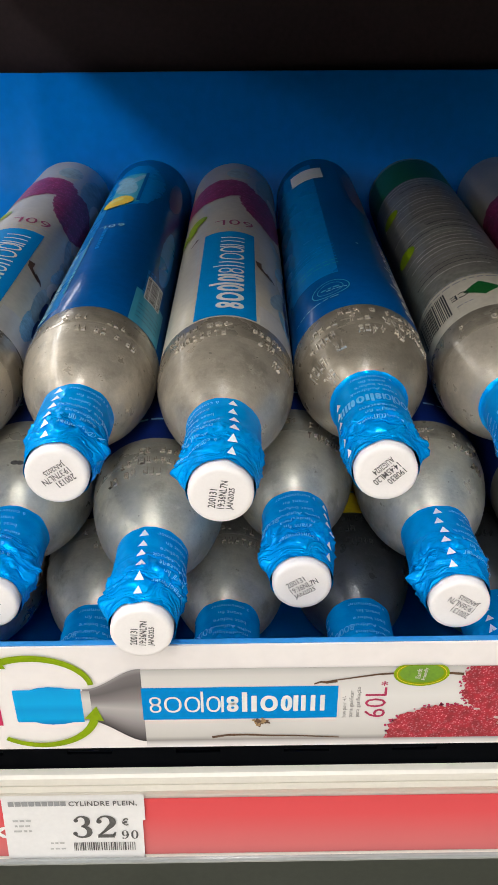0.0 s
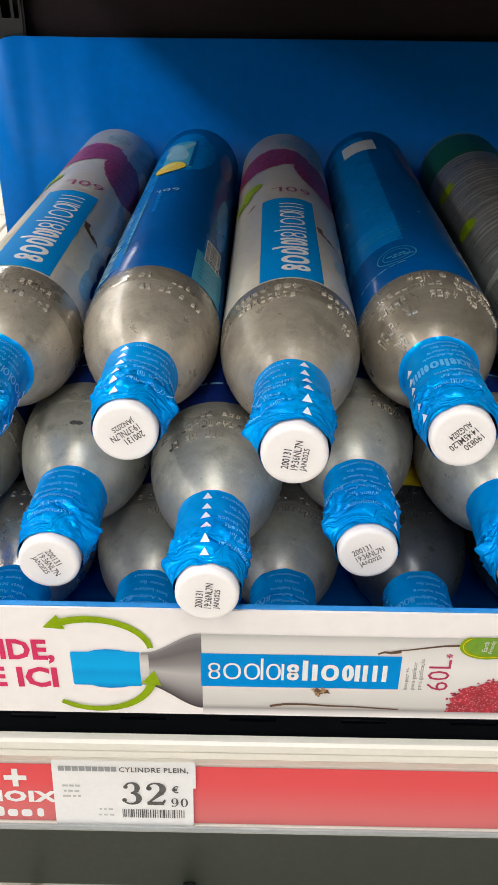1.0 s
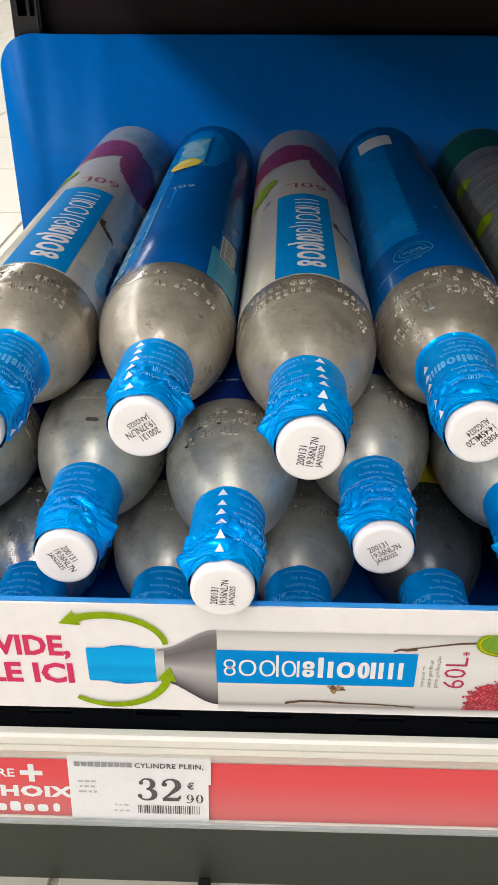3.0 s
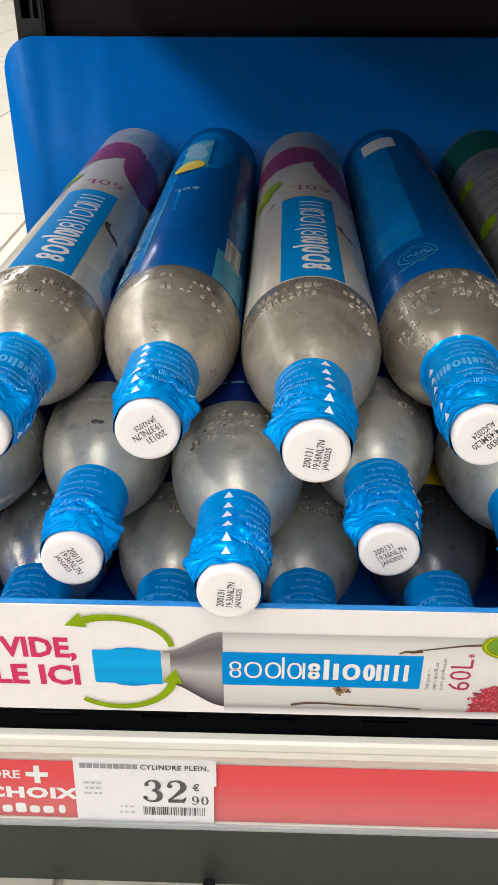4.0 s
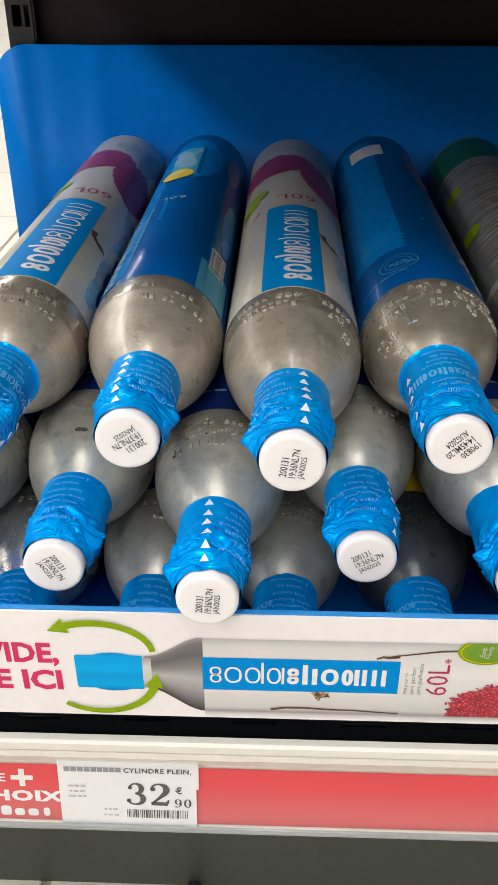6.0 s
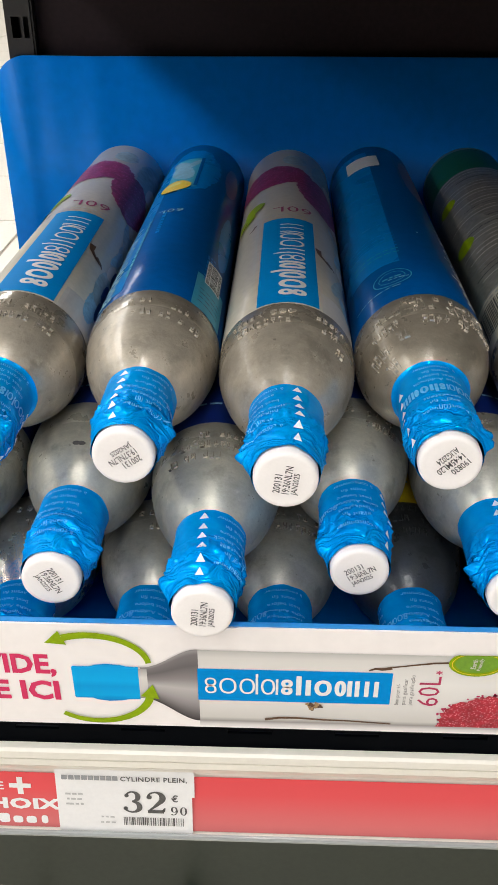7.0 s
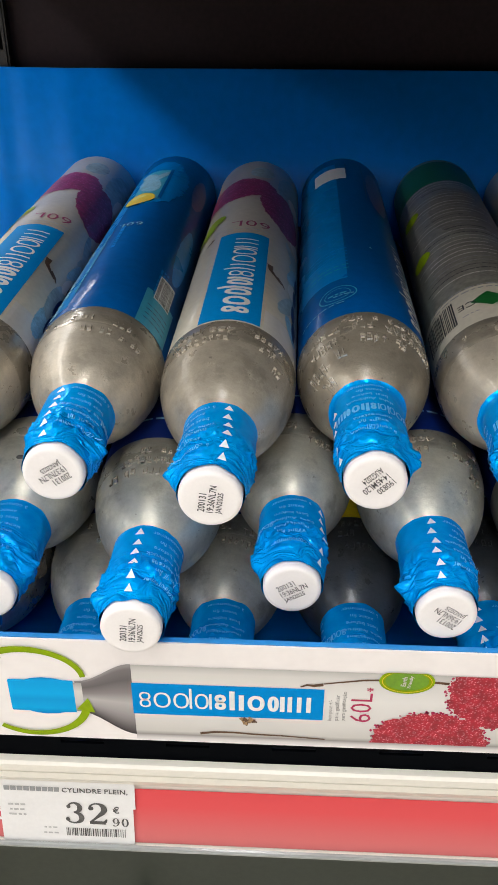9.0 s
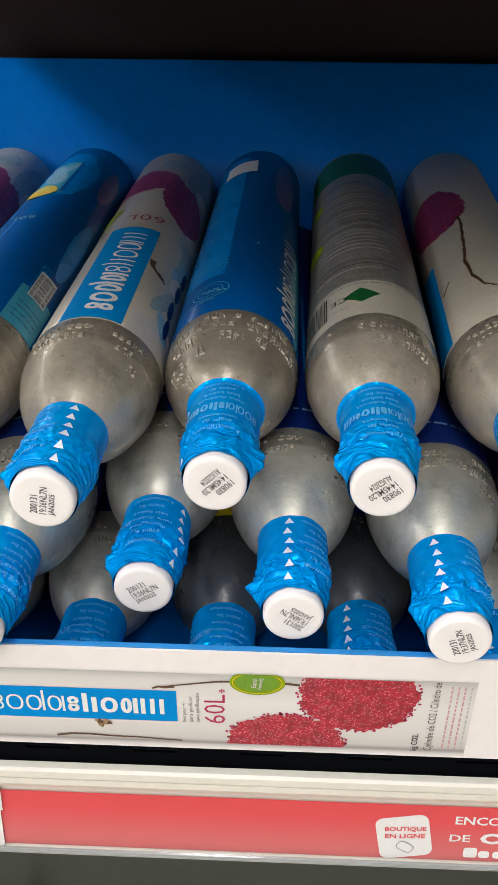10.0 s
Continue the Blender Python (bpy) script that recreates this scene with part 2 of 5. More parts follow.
M_SOFT_INK = mat("soft_grey_ink", (0.25, 0.235, 0.22), 0.5, 0, 0.15, 300, 900)
M_PALE_INK = mat("pale_grey_ink", (0.50, 0.49, 0.47), 0.5, 0, 0.15, 300, 900)
M_MAGENTA = mat("magenta_ink", (0.66, 0.010, 0.10), 0.5, 0, 0.06, 150, 700)
M_CRIMSON = mat("crimson_ink", (0.46, 0.018, 0.09), 0.5, 0, 0.08, 150, 700)
M_SEAL = mat("green_seal_print", (0.15, 0.32, 0.008), 0.45, 0, 0.12, 150, 700)
M_MAROON = mat("maroon_ink", (0.34, 0.03, 0.12), 0.5, 0, 0.1, 150, 700)
M_GREEN = mat("leaf_green_print", (0.26, 0.385, 0.002), 0.4, 0, 0.12, 120, 600, spec=0.1)
M_DARK_GREEN = mat("dark_green_print", (0.008, 0.115, 0.022), 0.4, 0, 0.12, 120, 600)
M_BROWN = mat("brown_print", (0.10, 0.045, 0.018), 0.5, 0, 0.3, 300, 900)
M_TAN = mat("tan_print", (0.36, 0.22, 0.10), 0.5, 0, 0.3, 300, 900)
M_YELLOW = mat("yellow_print", (0.80, 0.58, 0.02), 0.4, 0, 0.1, 150, 700)
M_PALE_YELLOW = mat("pale_yellow_print", (0.82, 0.72, 0.16), 0.4, 0, 0.1, 150, 700)
M_TEAL = mat("teal_print", (0.05, 0.36, 0.52), 0.4, 0, 0.1, 150, 700)
M_ICE = mat("ice_blue_print", (0.25, 0.48, 0.60), 0.4, 0, 0.25, 150, 700)
M_PURPLE = mat("purple_print", (0.17, 0.13, 0.27), 0.4, 0, 0.25, 150, 700)
M_BERRY = cells("magenta_berry_print", (0.27, 0.012, 0.085), (0.66, 0.20, 0.38), 620)
M_BERRY_RED = cells("crimson_berry_print", (0.42, 0.002, 0.022), (0.90, 0.36, 0.42), 950)
M_CARD_WHITE = mat("white_coated_card", (0.91, 0.85, 0.82), 0.42, 0, 0.025, 12, 200, 0.04, 900)
M_CARD_BLUE = mat("blue_coated_card", (0.0, 0.205, 0.74), 0.32, 0, 0.07, 8, 120, 0.05, 300, spec=0.08)
M_CARD_EDGE = mat("cut_card_edge", (0.02, 0.25, 0.62), 0.6, 0, 0.1, 60, 400)
# Blacker than the steel: shade of the gap under the tray, held in colour
M_STOP = mat("shaded_black_strip", (0.002, 0.0025, 0.0035), 0.7, 0, 0.2, 20, 600, spec=0.02)
M_BLACK_STEEL = mat("black_powder_coat", (0.0105, 0.0085, 0.0088), 0.5, 0, 0.2, 20, 600, 0.15, 1800)
M_BACK_STEEL = mat("brown_black_panel", (0.018, 0.0098, 0.0118), 0.6, 0, 0.25, 6, 300, 0.1, 1500, spec=0.2)
M_SLOT = mat("slot_shadow_black", (0.004, 0.004, 0.004), 0.8)
M_PLINTH = mat("olive_grey_plinth", (0.038, 0.045, 0.032), 0.5, 0, 0.12, 10, 300, 0.06, 900)
M_RAIL = mat("ivory_rail_plastic", (0.83, 0.785, 0.69), 0.35, 0, 0.03, 15, 400, 0.02, 600)
M_RAIL_CLEAR = mat("grey_clear_lip", (0.34, 0.355, 0.345), 0.15, 0, 0.06, 40, 400, coat=0.6)
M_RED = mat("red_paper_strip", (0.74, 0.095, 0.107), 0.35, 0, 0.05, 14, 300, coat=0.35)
M_PAPER = mat("white_tag_paper", (0.82, 0.80, 0.78), 0.45, 0, 0.03, 30, 500)
M_TILE = mat("cream_floor_tile", (0.58, 0.535, 0.45), 0.32, 0, 0.06, 5, 140, 0.03, 300, spots=(0.44, 0.40, 0.34), spot_scale=40, spot_edge=0.66)
M_GROUT = mat("beige_grout", (0.38, 0.33, 0.27), 0.85, 0, 0.12, 20, 300)
M_WALL = mat("grey_beige_wall", (0.17, 0.16, 0.145), 0.8, 0, 0.05, 2, 60)
M_CEIL = mat("white_ceiling", (0.70, 0.68, 0.64), 0.9, 0, 0.04, 2, 60)

# ---- mesh helpers ----


def mesh_ob(name, verts, faces, material, parent=None, label="", smooth=False):
    me = bpy.data.meshes.new(name)
    me.from_pydata([tuple(v) for v in verts], [], faces)
    me.materials.append(material)
    if smooth:
        for p in me.polygons:
            p.use_smooth = True
    me.update()
    ob = new(name, me)
    if parent:
        ob.parent = parent
    if label:
        ob["label"] = label
    return ob


def part(name, bm, material, parent=None, label="", smooth=False):
    bmesh.ops.recalc_face_normals(bm, faces=bm.faces)
    me = bpy.data.meshes.new(name)
    bm.to_mesh(me)
    bm.free()
    me.materials.append(material)
    if smooth:
        for p in me.polygons:
            p.use_smooth = True
    ob = new(name, me)
    if parent:
        ob.parent = parent
    if label:
        ob["label"] = label
    return ob


def box(x0, x1, y0, y1, z0, z1, bevel=0.0, seg=2):
    bm = bmesh.new()
    bmesh.ops.create_cube(bm, size=1)
    for v in bm.verts:
        v.co = Vector(((x0 + x1) / 2 + v.co.x * (x1 - x0), (y0 + y1) / 2 + v.co.y * (y1 - y0), (z0 + z1) / 2 + v.co.z * (z1 - z0)))
    if bevel:
        bmesh.ops.bevel(bm, geom=bm.edges[:], offset=bevel, segments=seg, affect="EDGES", profile=0.6)
    return bm


def extrude_profile(pts, x0, x1):
    """A closed profile of (y, z) points, drawn out along x."""
    n = len(pts)
    verts = [(x0, y, z) for y, z in pts] + [(x1, y, z) for y, z in pts]
    faces = [(i, (i + 1) % n, n + (i + 1) % n, n + i) for i in range(n)]
    faces += [tuple(range(n - 1, -1, -1)), tuple(range(n, 2 * n))]
    return verts, faces


# flat shapes: lists of (u, v) points and faces
def f_rect(w, h, nx=1, ny=1, cx=0.0, cy=0.0):
    v = [(cx - w / 2 + w * i / nx, cy - h / 2 + h * j / ny) for j in range(ny + 1) for i in range(nx + 1)]
    f = [(j * (nx + 1) + i, j * (nx + 1) + i + 1, (j + 1) * (nx + 1) + i + 1, (j + 1) * (nx + 1) + i) for j in range(ny) for i in range(nx)]
    return v, f


def f_blob(radius, n=48, rings=6, cx=0.0, cy=0.0):
    """A star-shaped area; radius(angle)."""
    v, f = [(cx, cy)], []
    for k in range(1, rings + 1):
        for i in range(n):
            a = 2 * math.pi * i / n
            r = radius(a) * k / rings
            v.append((cx + r * math.cos(a), cy + r * math.sin(a)))
    for i in range(n):
        f.append((0, 1 + i, 1 + (i + 1) % n))
    for k in range(rings - 1):
        for i in range(n):
            a, b = 1 + k * n + i, 1 + k * n + (i + 1) % n
            f.append((a, a + n, b + n, b))
    return v, f


def f_line(points, width, taper=None):
    """A band along a line of points; width may taper to the given share."""
    v, f = [], []
    n = len(points)
    for i, (x, y) in enumerate(points):
        a, b = points[max(0, i - 1)], points[min(n - 1, i + 1)]
        dx, dy = b[0] - a[0], b[1] - a[1]
        d = math.hypot(dx, dy) or 1
        w = width / 2 * (1 if taper is None else 1 + (taper - 1) * i / (n - 1))
        v += [(x - dy / d * w, y + dx / d * w), (x + dy / d * w, y - dx / d * w)]
        if i:
            f.append((2 * i - 2, 2 * i - 1, 2 * i + 1, 2 * i))
    return v, f


def f_join(*shapes):
    v, f = [], []
    for sv, sf in shapes:
        o = len(v)
        v += sv
        f += [tuple(i + o for i in q) for q in sf]
    return v, f


def f_move(shape, dx, dy, turn=0.0, scale=1.0):
    c, s = math.cos(radians(turn)) * scale, math.sin(radians(turn)) * scale
    return [(dx + c * x - s * y, dy + s * x + c * y) for x, y in shape[0]], shape[1]


def f_ring(rx, ry, t, n=24, square=0.6):
    v, f = [], []
    for i in range(n):
        a = 2 * math.pi * i / n
        c, s = math.cos(a), math.sin(a)
        c, s = math.copysign(abs(c) ** square, c), math.copysign(abs(s) ** square, s)
        v += [(rx * c, ry * s), ((rx - t) * c, (ry - t) * s)]
        j = (i + 1) % n
        f.append((2 * i, 2 * j, 2 * j + 1, 2 * i + 1))
    return v, f


def f_text(words, size, heavy=0.0, spacing=1.0, align="CENTER"):
    curve = bpy.data.curves.new("lettering", "FONT")
    curve.body, curve.size, curve.align_x, curve.align_y = words, size, align, "CENTER"
    curve.offset, curve.space_character, curve.resolution_u = heavy * size, spacing, 2
    ob = bpy.data.objects.new("lettering", curve)
    me = ob.to_mesh()
    v = [(p.co.x, p.co.y) for p in me.vertices]
    f = [tuple(p.vertices) for p in me.polygons]
    ob.to_mesh_clear()
    bpy.data.objects.remove(ob)
    bpy.data.curves.remove(curve)
    return v, f


def f_fit(shape, w, h):
    """Stretch a shape to a box of the given size about the origin."""
    xs, ys = [q[0] for q in shape[0]], [q[1] for q in shape[0]]
    kx, ky = w / (max(xs) - min(xs)), h / (max(ys) - min(ys))
    cx, cy = (max(xs) + min(xs)) / 2, (max(ys) + min(ys)) / 2
    return [((x - cx) * kx, (y - cy) * ky) for x, y in shape[0]], shape[1]


def f_bars(total, height, count, seed, gap=0.35):
    """A line of writing too small to read: plain bars."""
    rnd = random.Random(seed)
    w = [0.5 + rnd.random() for _ in range(count)]
    unit = total / (sum(w) + gap * (count - 1))
    x, shapes = -total / 2, []
    for k in w:
        shapes.append(f_rect(k * unit, height, 2, 1, x + k * unit / 2, 0))
        x += (k + gap) * unit
    return f_join(*shapes)


def f_wordmark(length, height, heavy_first=False):
    """The maker's mark as plain shapes (rings and upright bars), thin ones and heavy ones; a list of shapes."""
    kinds = ("stack", "ring", "ring_tall", "ring_low", "stack", "tall", "low", "ring", "ring_low", "three")
    widths = {"stack": 0.62, "ring": 0.92, "ring_tall": 1.0, "ring_low": 0.92, "tall": 0.34, "low": 0.36, "three": 1.25}
    unit = length / (sum(widths[k] for k in kinds) + 0.15 * 9)
    low = height * 0.765
    x, shapes = -length / 2, []
    for i, kind in enumerate(kinds):
        t = (0.085 if (i < 4) != heavy_first else 0.16) * height
        w = widths[kind] * unit
        mid = low / 2 - height / 2
        if kind == "stack":
            for q in (-1, 1):
                shapes.append(f_move(f_ring(w / 2, low * 0.27, t * 0.9, 20, 0.9), x + w / 2, mid + q * (low * 0.23)))
        elif kind == "tall":
            shapes.append(f_rect(t * 1.15, height * 0.94, 1, 4, x + w / 2, -height * 0.03))
        elif kind == "low":
            shapes.append(f_rect(t * 1.15, low, 1, 3, x + w / 2, mid))
        elif kind == "three":
            for q in (-1, 0, 1):
                shapes.append(f_rect(t, low, 1, 3, x + w / 2 + q * (w - t) / 2, mid))
        else:
            side = 0.0 if kind == "ring" else t * 1.25
            shapes.append(f_move(f_ring((w - side) / 2, low / 2, t, 26, 0.9), x + (w - side) / 2, mid))
            if side:
                tall = height if kind == "ring_tall" else low
                shapes.append(f_rect(t * 1.05, tall, 1, 4, x + w - t * 0.52, tall / 2 - height / 2))
        x += w + 0.15 * unit
    return shapes


def f_barcode(w, h, seed):
    rnd = random.Random(seed)
    x, shapes = -w / 2, []
    while x < w / 2 - 0.0008:
        b = rnd.choice((0.0003, 0.0005, 0.0008))
        shapes.append(f_rect(b, h, 1, 2, x + b / 2, 0))
        x += b + rnd.choice((0.0003, 0.0004, 0.0007))
    return f_join(*shapes)

# ---- setting: floor, walls, ceiling ----


TILE, TX, TY = 0.336, -0.473, 1.55
floor = part("floor", box(-12, 9, -12, 20, -0.12, -0.003), M_GROUT)
tagged(floor, "cream square floor tiles with beige joints", "floor", kind="structure")
for nm, b in (("wall_north", (-12, 9, 20, 20.15, -0.12, CEILING)), ("wall_south", (-12, 9, -12.15, -12, -0.12, CEILING)),
              ("wall_west", (-12.15, -12, -12, 20, -0.12, CEILING)), ("wall_east", (9, 9.15, -12, 20, -0.12, CEILING))):
    tagged(part(nm, box(*b), M_WALL), "plain grey-beige store wall", "wall", kind="structure")
tagged(part("ceiling", box(-12.15, 9.15, -12.15, 20.15, CEILING, CEILING + 0.1), M_CEIL), "plain white store ceiling", "ceiling", kind="structure")

# ---- shelving unit ----
X0, X1 = -0.236, 0.78
SHELF = 0.150
unit = tagged(new("shelving_unit"), "black steel shelving bay with plinth, back panel and slotted uprights", "shelf")
part("base_shelf", box(X0, X1, 0.262, 0.70, SHELF - 0.022, SHELF, 0.002), M_BLACK_STEEL, unit)
part("plinth", box(X0, X1, 0.280, 0.296, 0.0, SHELF - 0.024, 0.001), M_PLINTH, unit, "olive-grey steel plinth")
part("plinth_foot", box(-0.0585, -0.0520, 0.262, 0.2795, 0.0, 0.006, 0.001), M_SLOT, unit, "black foot under the plinth")
part("back_panel", box(-0.1955, 0.759, 0.700, 0.712, 0.02, 1.60), M_BACK_STEEL, unit, "brown-black back panel")
part("upper_shelf", box(X0, X1, 0.266, 0.699, 0.484, 0.509, 0.002), M_BLACK_STEEL, unit)


def slotted_upright(x):
    """A hollow post with two rows of slots through its front."""
    y0 = 0.690
    xs = [x, x + 0.0032, x + 0.0100, x + 0.0122, x + 0.0158, x + 0.0178]
    zs, z = [0.0], 0.0269
    while z < 1.6:
        zs += [z, z + 0.0142]
        z += 0.0258
    verts, faces = [], []
    for zz in zs:
        for xx in xs:
            verts.append((xx, y0, zz))
    n = len(xs)
    for j in range(len(zs) - 1):
        for i in range(n - 1):
            if j % 2 == 1 and i in (1, 3):
                continue
            a = j * n + i
            faces.append((a, a + 1, a + n + 1, a + n))
    o = len(verts)
    top = zs[-1]
    verts += [(xs[0], y0, 0), (xs[0], y0, top), (xs[0], y0 + 0.03, top), (xs[0], y0 + 0.03, 0),
              (xs[-1], y0, 0), (xs[-1], y0, top), (xs[-1], y0 + 0.03, top), (xs[-1], y0 + 0.03, 0)]
    faces += [(o, o + 1, o + 2, o + 3), (o + 4, o + 7, o + 6, o + 5), (o + 3, o + 2, o + 6, o + 7)]
    post = mesh_ob("upright", verts, faces, M_BLACK_STEEL, unit, "black slotted steel post")
    sol = post.modifiers.new("sheet", "SOLIDIFY")
    sol.thickness, sol.offset = 0.0015, 1
    return post


slotted_upright(-0.214)
slotted_upright(0.760)

# the perforated stop along the shelf's front
STOP_Y = 0.2562


def front_stop():
    xs = [X0]
    x = X0 + 0.02
    while x < X1 - 0.03:
        xs += [x, x + 0.019]
        x += 0.046
    xs.append(X1)
    zs = [SHELF - 0.005, SHELF + 0.0080, SHELF + 0.0105, SHELF + 0.0215]
    n = len(xs)
    verts = [(xx, STOP_Y, zz) for zz in zs for xx in xs]
    faces = []
    for j in range(3):
        for i in range(n - 1):
            if j == 1 and i % 2 == 1:
                continue
            a = j * n + i
            faces.append((a, a + 1, a + n + 1, a + n))
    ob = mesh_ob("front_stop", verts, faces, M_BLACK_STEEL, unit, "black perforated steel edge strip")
    # black steel with the gap's shade put into its colour
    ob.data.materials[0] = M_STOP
    sol = ob.modifiers.new("sheet", "SOLIDIFY")
    sol.thickness, sol.offset = 0.0012, -1


front_stop()

# price rail: ivory ridged top, a sloping face for strips, a clear lip
RZ, RB = 0.1300, 0.0972
RYT, RYB = 0.2555, 0.2505


def rail_point(x, d, up=0.0):
    """A point on the rail's sloping face: x, the distance down from its top, and how far it stands off."""
    ty, tz = RYB - RYT, RB - RZ
    ln = math.hypot(ty, tz)
    ny, nz = tz / ln, -ty / ln
    return (x, RYT + ty / ln * d + ny * up, RZ + tz / ln * d + nz * up)


rail = tagged(new("price_rail"), "ivory plastic price rail with a red paper strip", "price rail")
prof = [(0.2555, 0.1502), (0.2522, 0.1502), (0.2510, 0.1490), (0.2510, 0.1450), (0.2542, 0.1448), (0.2542, 0.1440), (0.2512, 0.1438),
        (0.2512, 0.1402), (0.2544, 0.1400), (0.2544, 0.1393), (0.2518, 0.1391), (0.2530, 0.1368), (0.2540, 0.1345), (0.2555, 0.1325), (RYT + 0.0008, RZ + 0.001),
        (RYB + 0.0008, RB), (0.2490, 0.0969), (0.2490, 0.0964), (0.2600, 0.0964), (0.2600, 0.1300)]
v, f = extrude_profile(prof, X0, X1)
mesh_ob("rail_body", v, f, M_RAIL, rail)
v, f = extrude_profile([(0.2485, 0.0985), (0.2474, 0.0982), (0.2468, 0.0972), (0.2472, 0.0956), (0.262, 0.0952), (0.262, 0.0961), (0.2486, 0.0963)], X0, X1)
mesh_ob("clear_lip", v, f, M_RAIL_CLEAR, rail, "clear grey plastic lip")


def on_rail(name, shape, x, d, material, parent, up, label=""):
    return mesh_ob(name, [rail_point(x + u, d - w, up) for u, w in shape[0]], shape[1], material, parent, label)


# Pale haze of the strip's glossy cover is put into the colour, lower down
M_STRIP = gradient("red_haze_blend", [(0.0, (0.66, 0.185, 0.18)), (0.35, (0.70, 0.145, 0.145)), (0.7, (0.76, 0.095, 0.10)), (1.0, (0.78, 0.088, 0.095))], 2, RB, RZ, 0.35)
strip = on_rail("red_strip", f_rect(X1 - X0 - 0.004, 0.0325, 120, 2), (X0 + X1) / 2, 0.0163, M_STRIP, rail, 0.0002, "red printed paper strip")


def strip_writing(x):
    """White words of the strip: two lines, then a plain mark."""
    on_rail("white_writing", f_fit(f_text("ENCORE", 0.01, 0.02), 0.0285, 0.0048), x + 0.0143, 0.0080, M_WHITE_INK, strip, 0.0005)
    on_rail("white_plus", f_join(f_rect(0.0100, 0.0026), f_rect(0.0026, 0.0100)), x + 0.0360, 0.0078, M_WHITE_INK, strip, 0.0005)
    on_rail("white_writing", f_fit(f_text("DE", 0.01, 0.02), 0.0092, 0.0042), x + 0.0030, 0.0186, M_WHITE_INK, strip, 0.0005)
    on_rail("white_writing", f_fit(f_text("CHOIX", 0.01, 0.05, 1.1), 0.0420, 0.0066), x + 0.0330, 0.0183, M_WHITE_INK, strip, 0.0005)
    for k, (w, h) in enumerate(((0.0062, 0.0060), (0.0050, 0.0042), (0.0046, 0.0042), (0.0048, 0.0056), (0.0046, 0.0042), (0.0048, 0.0042), (0.0030, 0.0050))):
        on_rail("white_mark", rounded(w, h, 0.0014, 3), x + 0.0085 + 0.0062 * k, 0.0280 - (h - 0.0042) / 2, M_WHITE_INK, strip, 0.0005)


def rounded(w, h, r, n=6):
    pts = []
    for cx, cy, a0 in ((w / 2 - r, h / 2 - r, 0), (-w / 2 + r, h / 2 - r, 90), (-w / 2 + r, -h / 2 + r, 180), (w / 2 - r, -h / 2 + r, 270)):
        for i in range(n + 1):
            a = radians(a0 + 90 * i / n)
            pts.append((cx + r * math.cos(a), cy + r * math.sin(a)))
    return pts, [tuple(range(len(pts)))]


strip_writing(0.156)
strip_writing(-0.1625)
for bx in (0.134,):
    badge = on_rail("white_badge", f_move(rounded(0.0238, 0.0245, 0.004), 0, 0, 10), bx, 0.0190, M_PAPER, strip, 0.0005, "white rounded badge")
    on_rail("red_writing", f_move(f_fit(f_text("BOUTIQUE", 0.01, 0.03), 0.0185, 0.0030), 0.0004, 0.0048, 3), bx, 0.0190, M_RED, strip, 0.0008)
    on_rail("red_writing", f_move(f_fit(f_text("EN LIGNE", 0.01, 0.03), 0.0180, 0.0028), 0.0004, 0.0008, 3), bx, 0.0190, M_RED, strip, 0.0008)
    on_rail("mouse_sign", f_move(f_ring(0.0040, 0.0027, 0.0004), 0.0008, -0.0058, -30), bx, 0.0190, M_GREY_INK, strip, 0.0008)

# price tag
TAG_W, TAG_H, TAG_X, TAG_D = 0.0615, 0.0370, -0.0791, 0.0150
tag = tagged(on_rail("price_tag", f_rect(TAG_W, TAG_H, 8, 2), TAG_X, TAG_D, M_PAPER, None, 0.0012), "white paper price tag with black print in the rail", "price tag")


def on_tag(name, shape, u, w, material, label=""):
    """u, w: the place on the tag as shares of its width and height from its upper left corner."""
    return on_rail(name, shape, TAG_X + TAG_W * (u - 0.5), TAG_D + TAG_H * (w - 0.5), material, tag, 0.0015, label)


for k, (at, long) in enumerate(((0.068, 0.0026), (0.117, 0.0026), (0.166, 0.0026), (0.215, 0.0026), (0.262, 0.0024), (0.307, 0.0024), (0.352, 0.0024), (0.396, 0.0024), (0.440, 0.0024))):
    on_tag("maker_bar", f_rect(long, 0.0026), at, 0.125, M_GREY_INK)
on_tag("black_writing", f_fit(f_text("CYLINDRE PLEIN,", 0.01, 0.02, 1.1), 0.0300, 0.0032), 0.722, 0.135, M_SOFT_BLACK)
def f_pen(points, widths):
    """A stroke whose width changes from point to point."""
    v, f = [], []
    n = len(points)
    for i, (x, y) in enumerate(points):
        a, b = points[max(0, i - 1)], points[min(n - 1, i + 1)]
        dx, dy = b[0] - a[0], b[1] - a[1]
        d, w = math.hypot(dx, dy) or 1, widths[i] / 2
        v += [(x - dy / d * w, y + dx / d * w), (x + dy / d * w, y - dx / d * w)]
        if i:
            f.append((2 * i - 2, 2 * i - 1, 2 * i + 1, 2 * i))
    return v, f


def bow(cx, cy, rx, ry, a0, a1, thin, thick, n=18):
    """A bowl of a figure, thick where it runs upright."""
    q = [radians(a0 + (a1 - a0) * i / n) for i in range(n + 1)]
    return f_pen([(cx + rx * math.cos(a), cy + ry * math.sin(a)) for a in q], [thin + (thick - thin) * max(0.0, math.cos(a)) ** 1.6 for a in q])


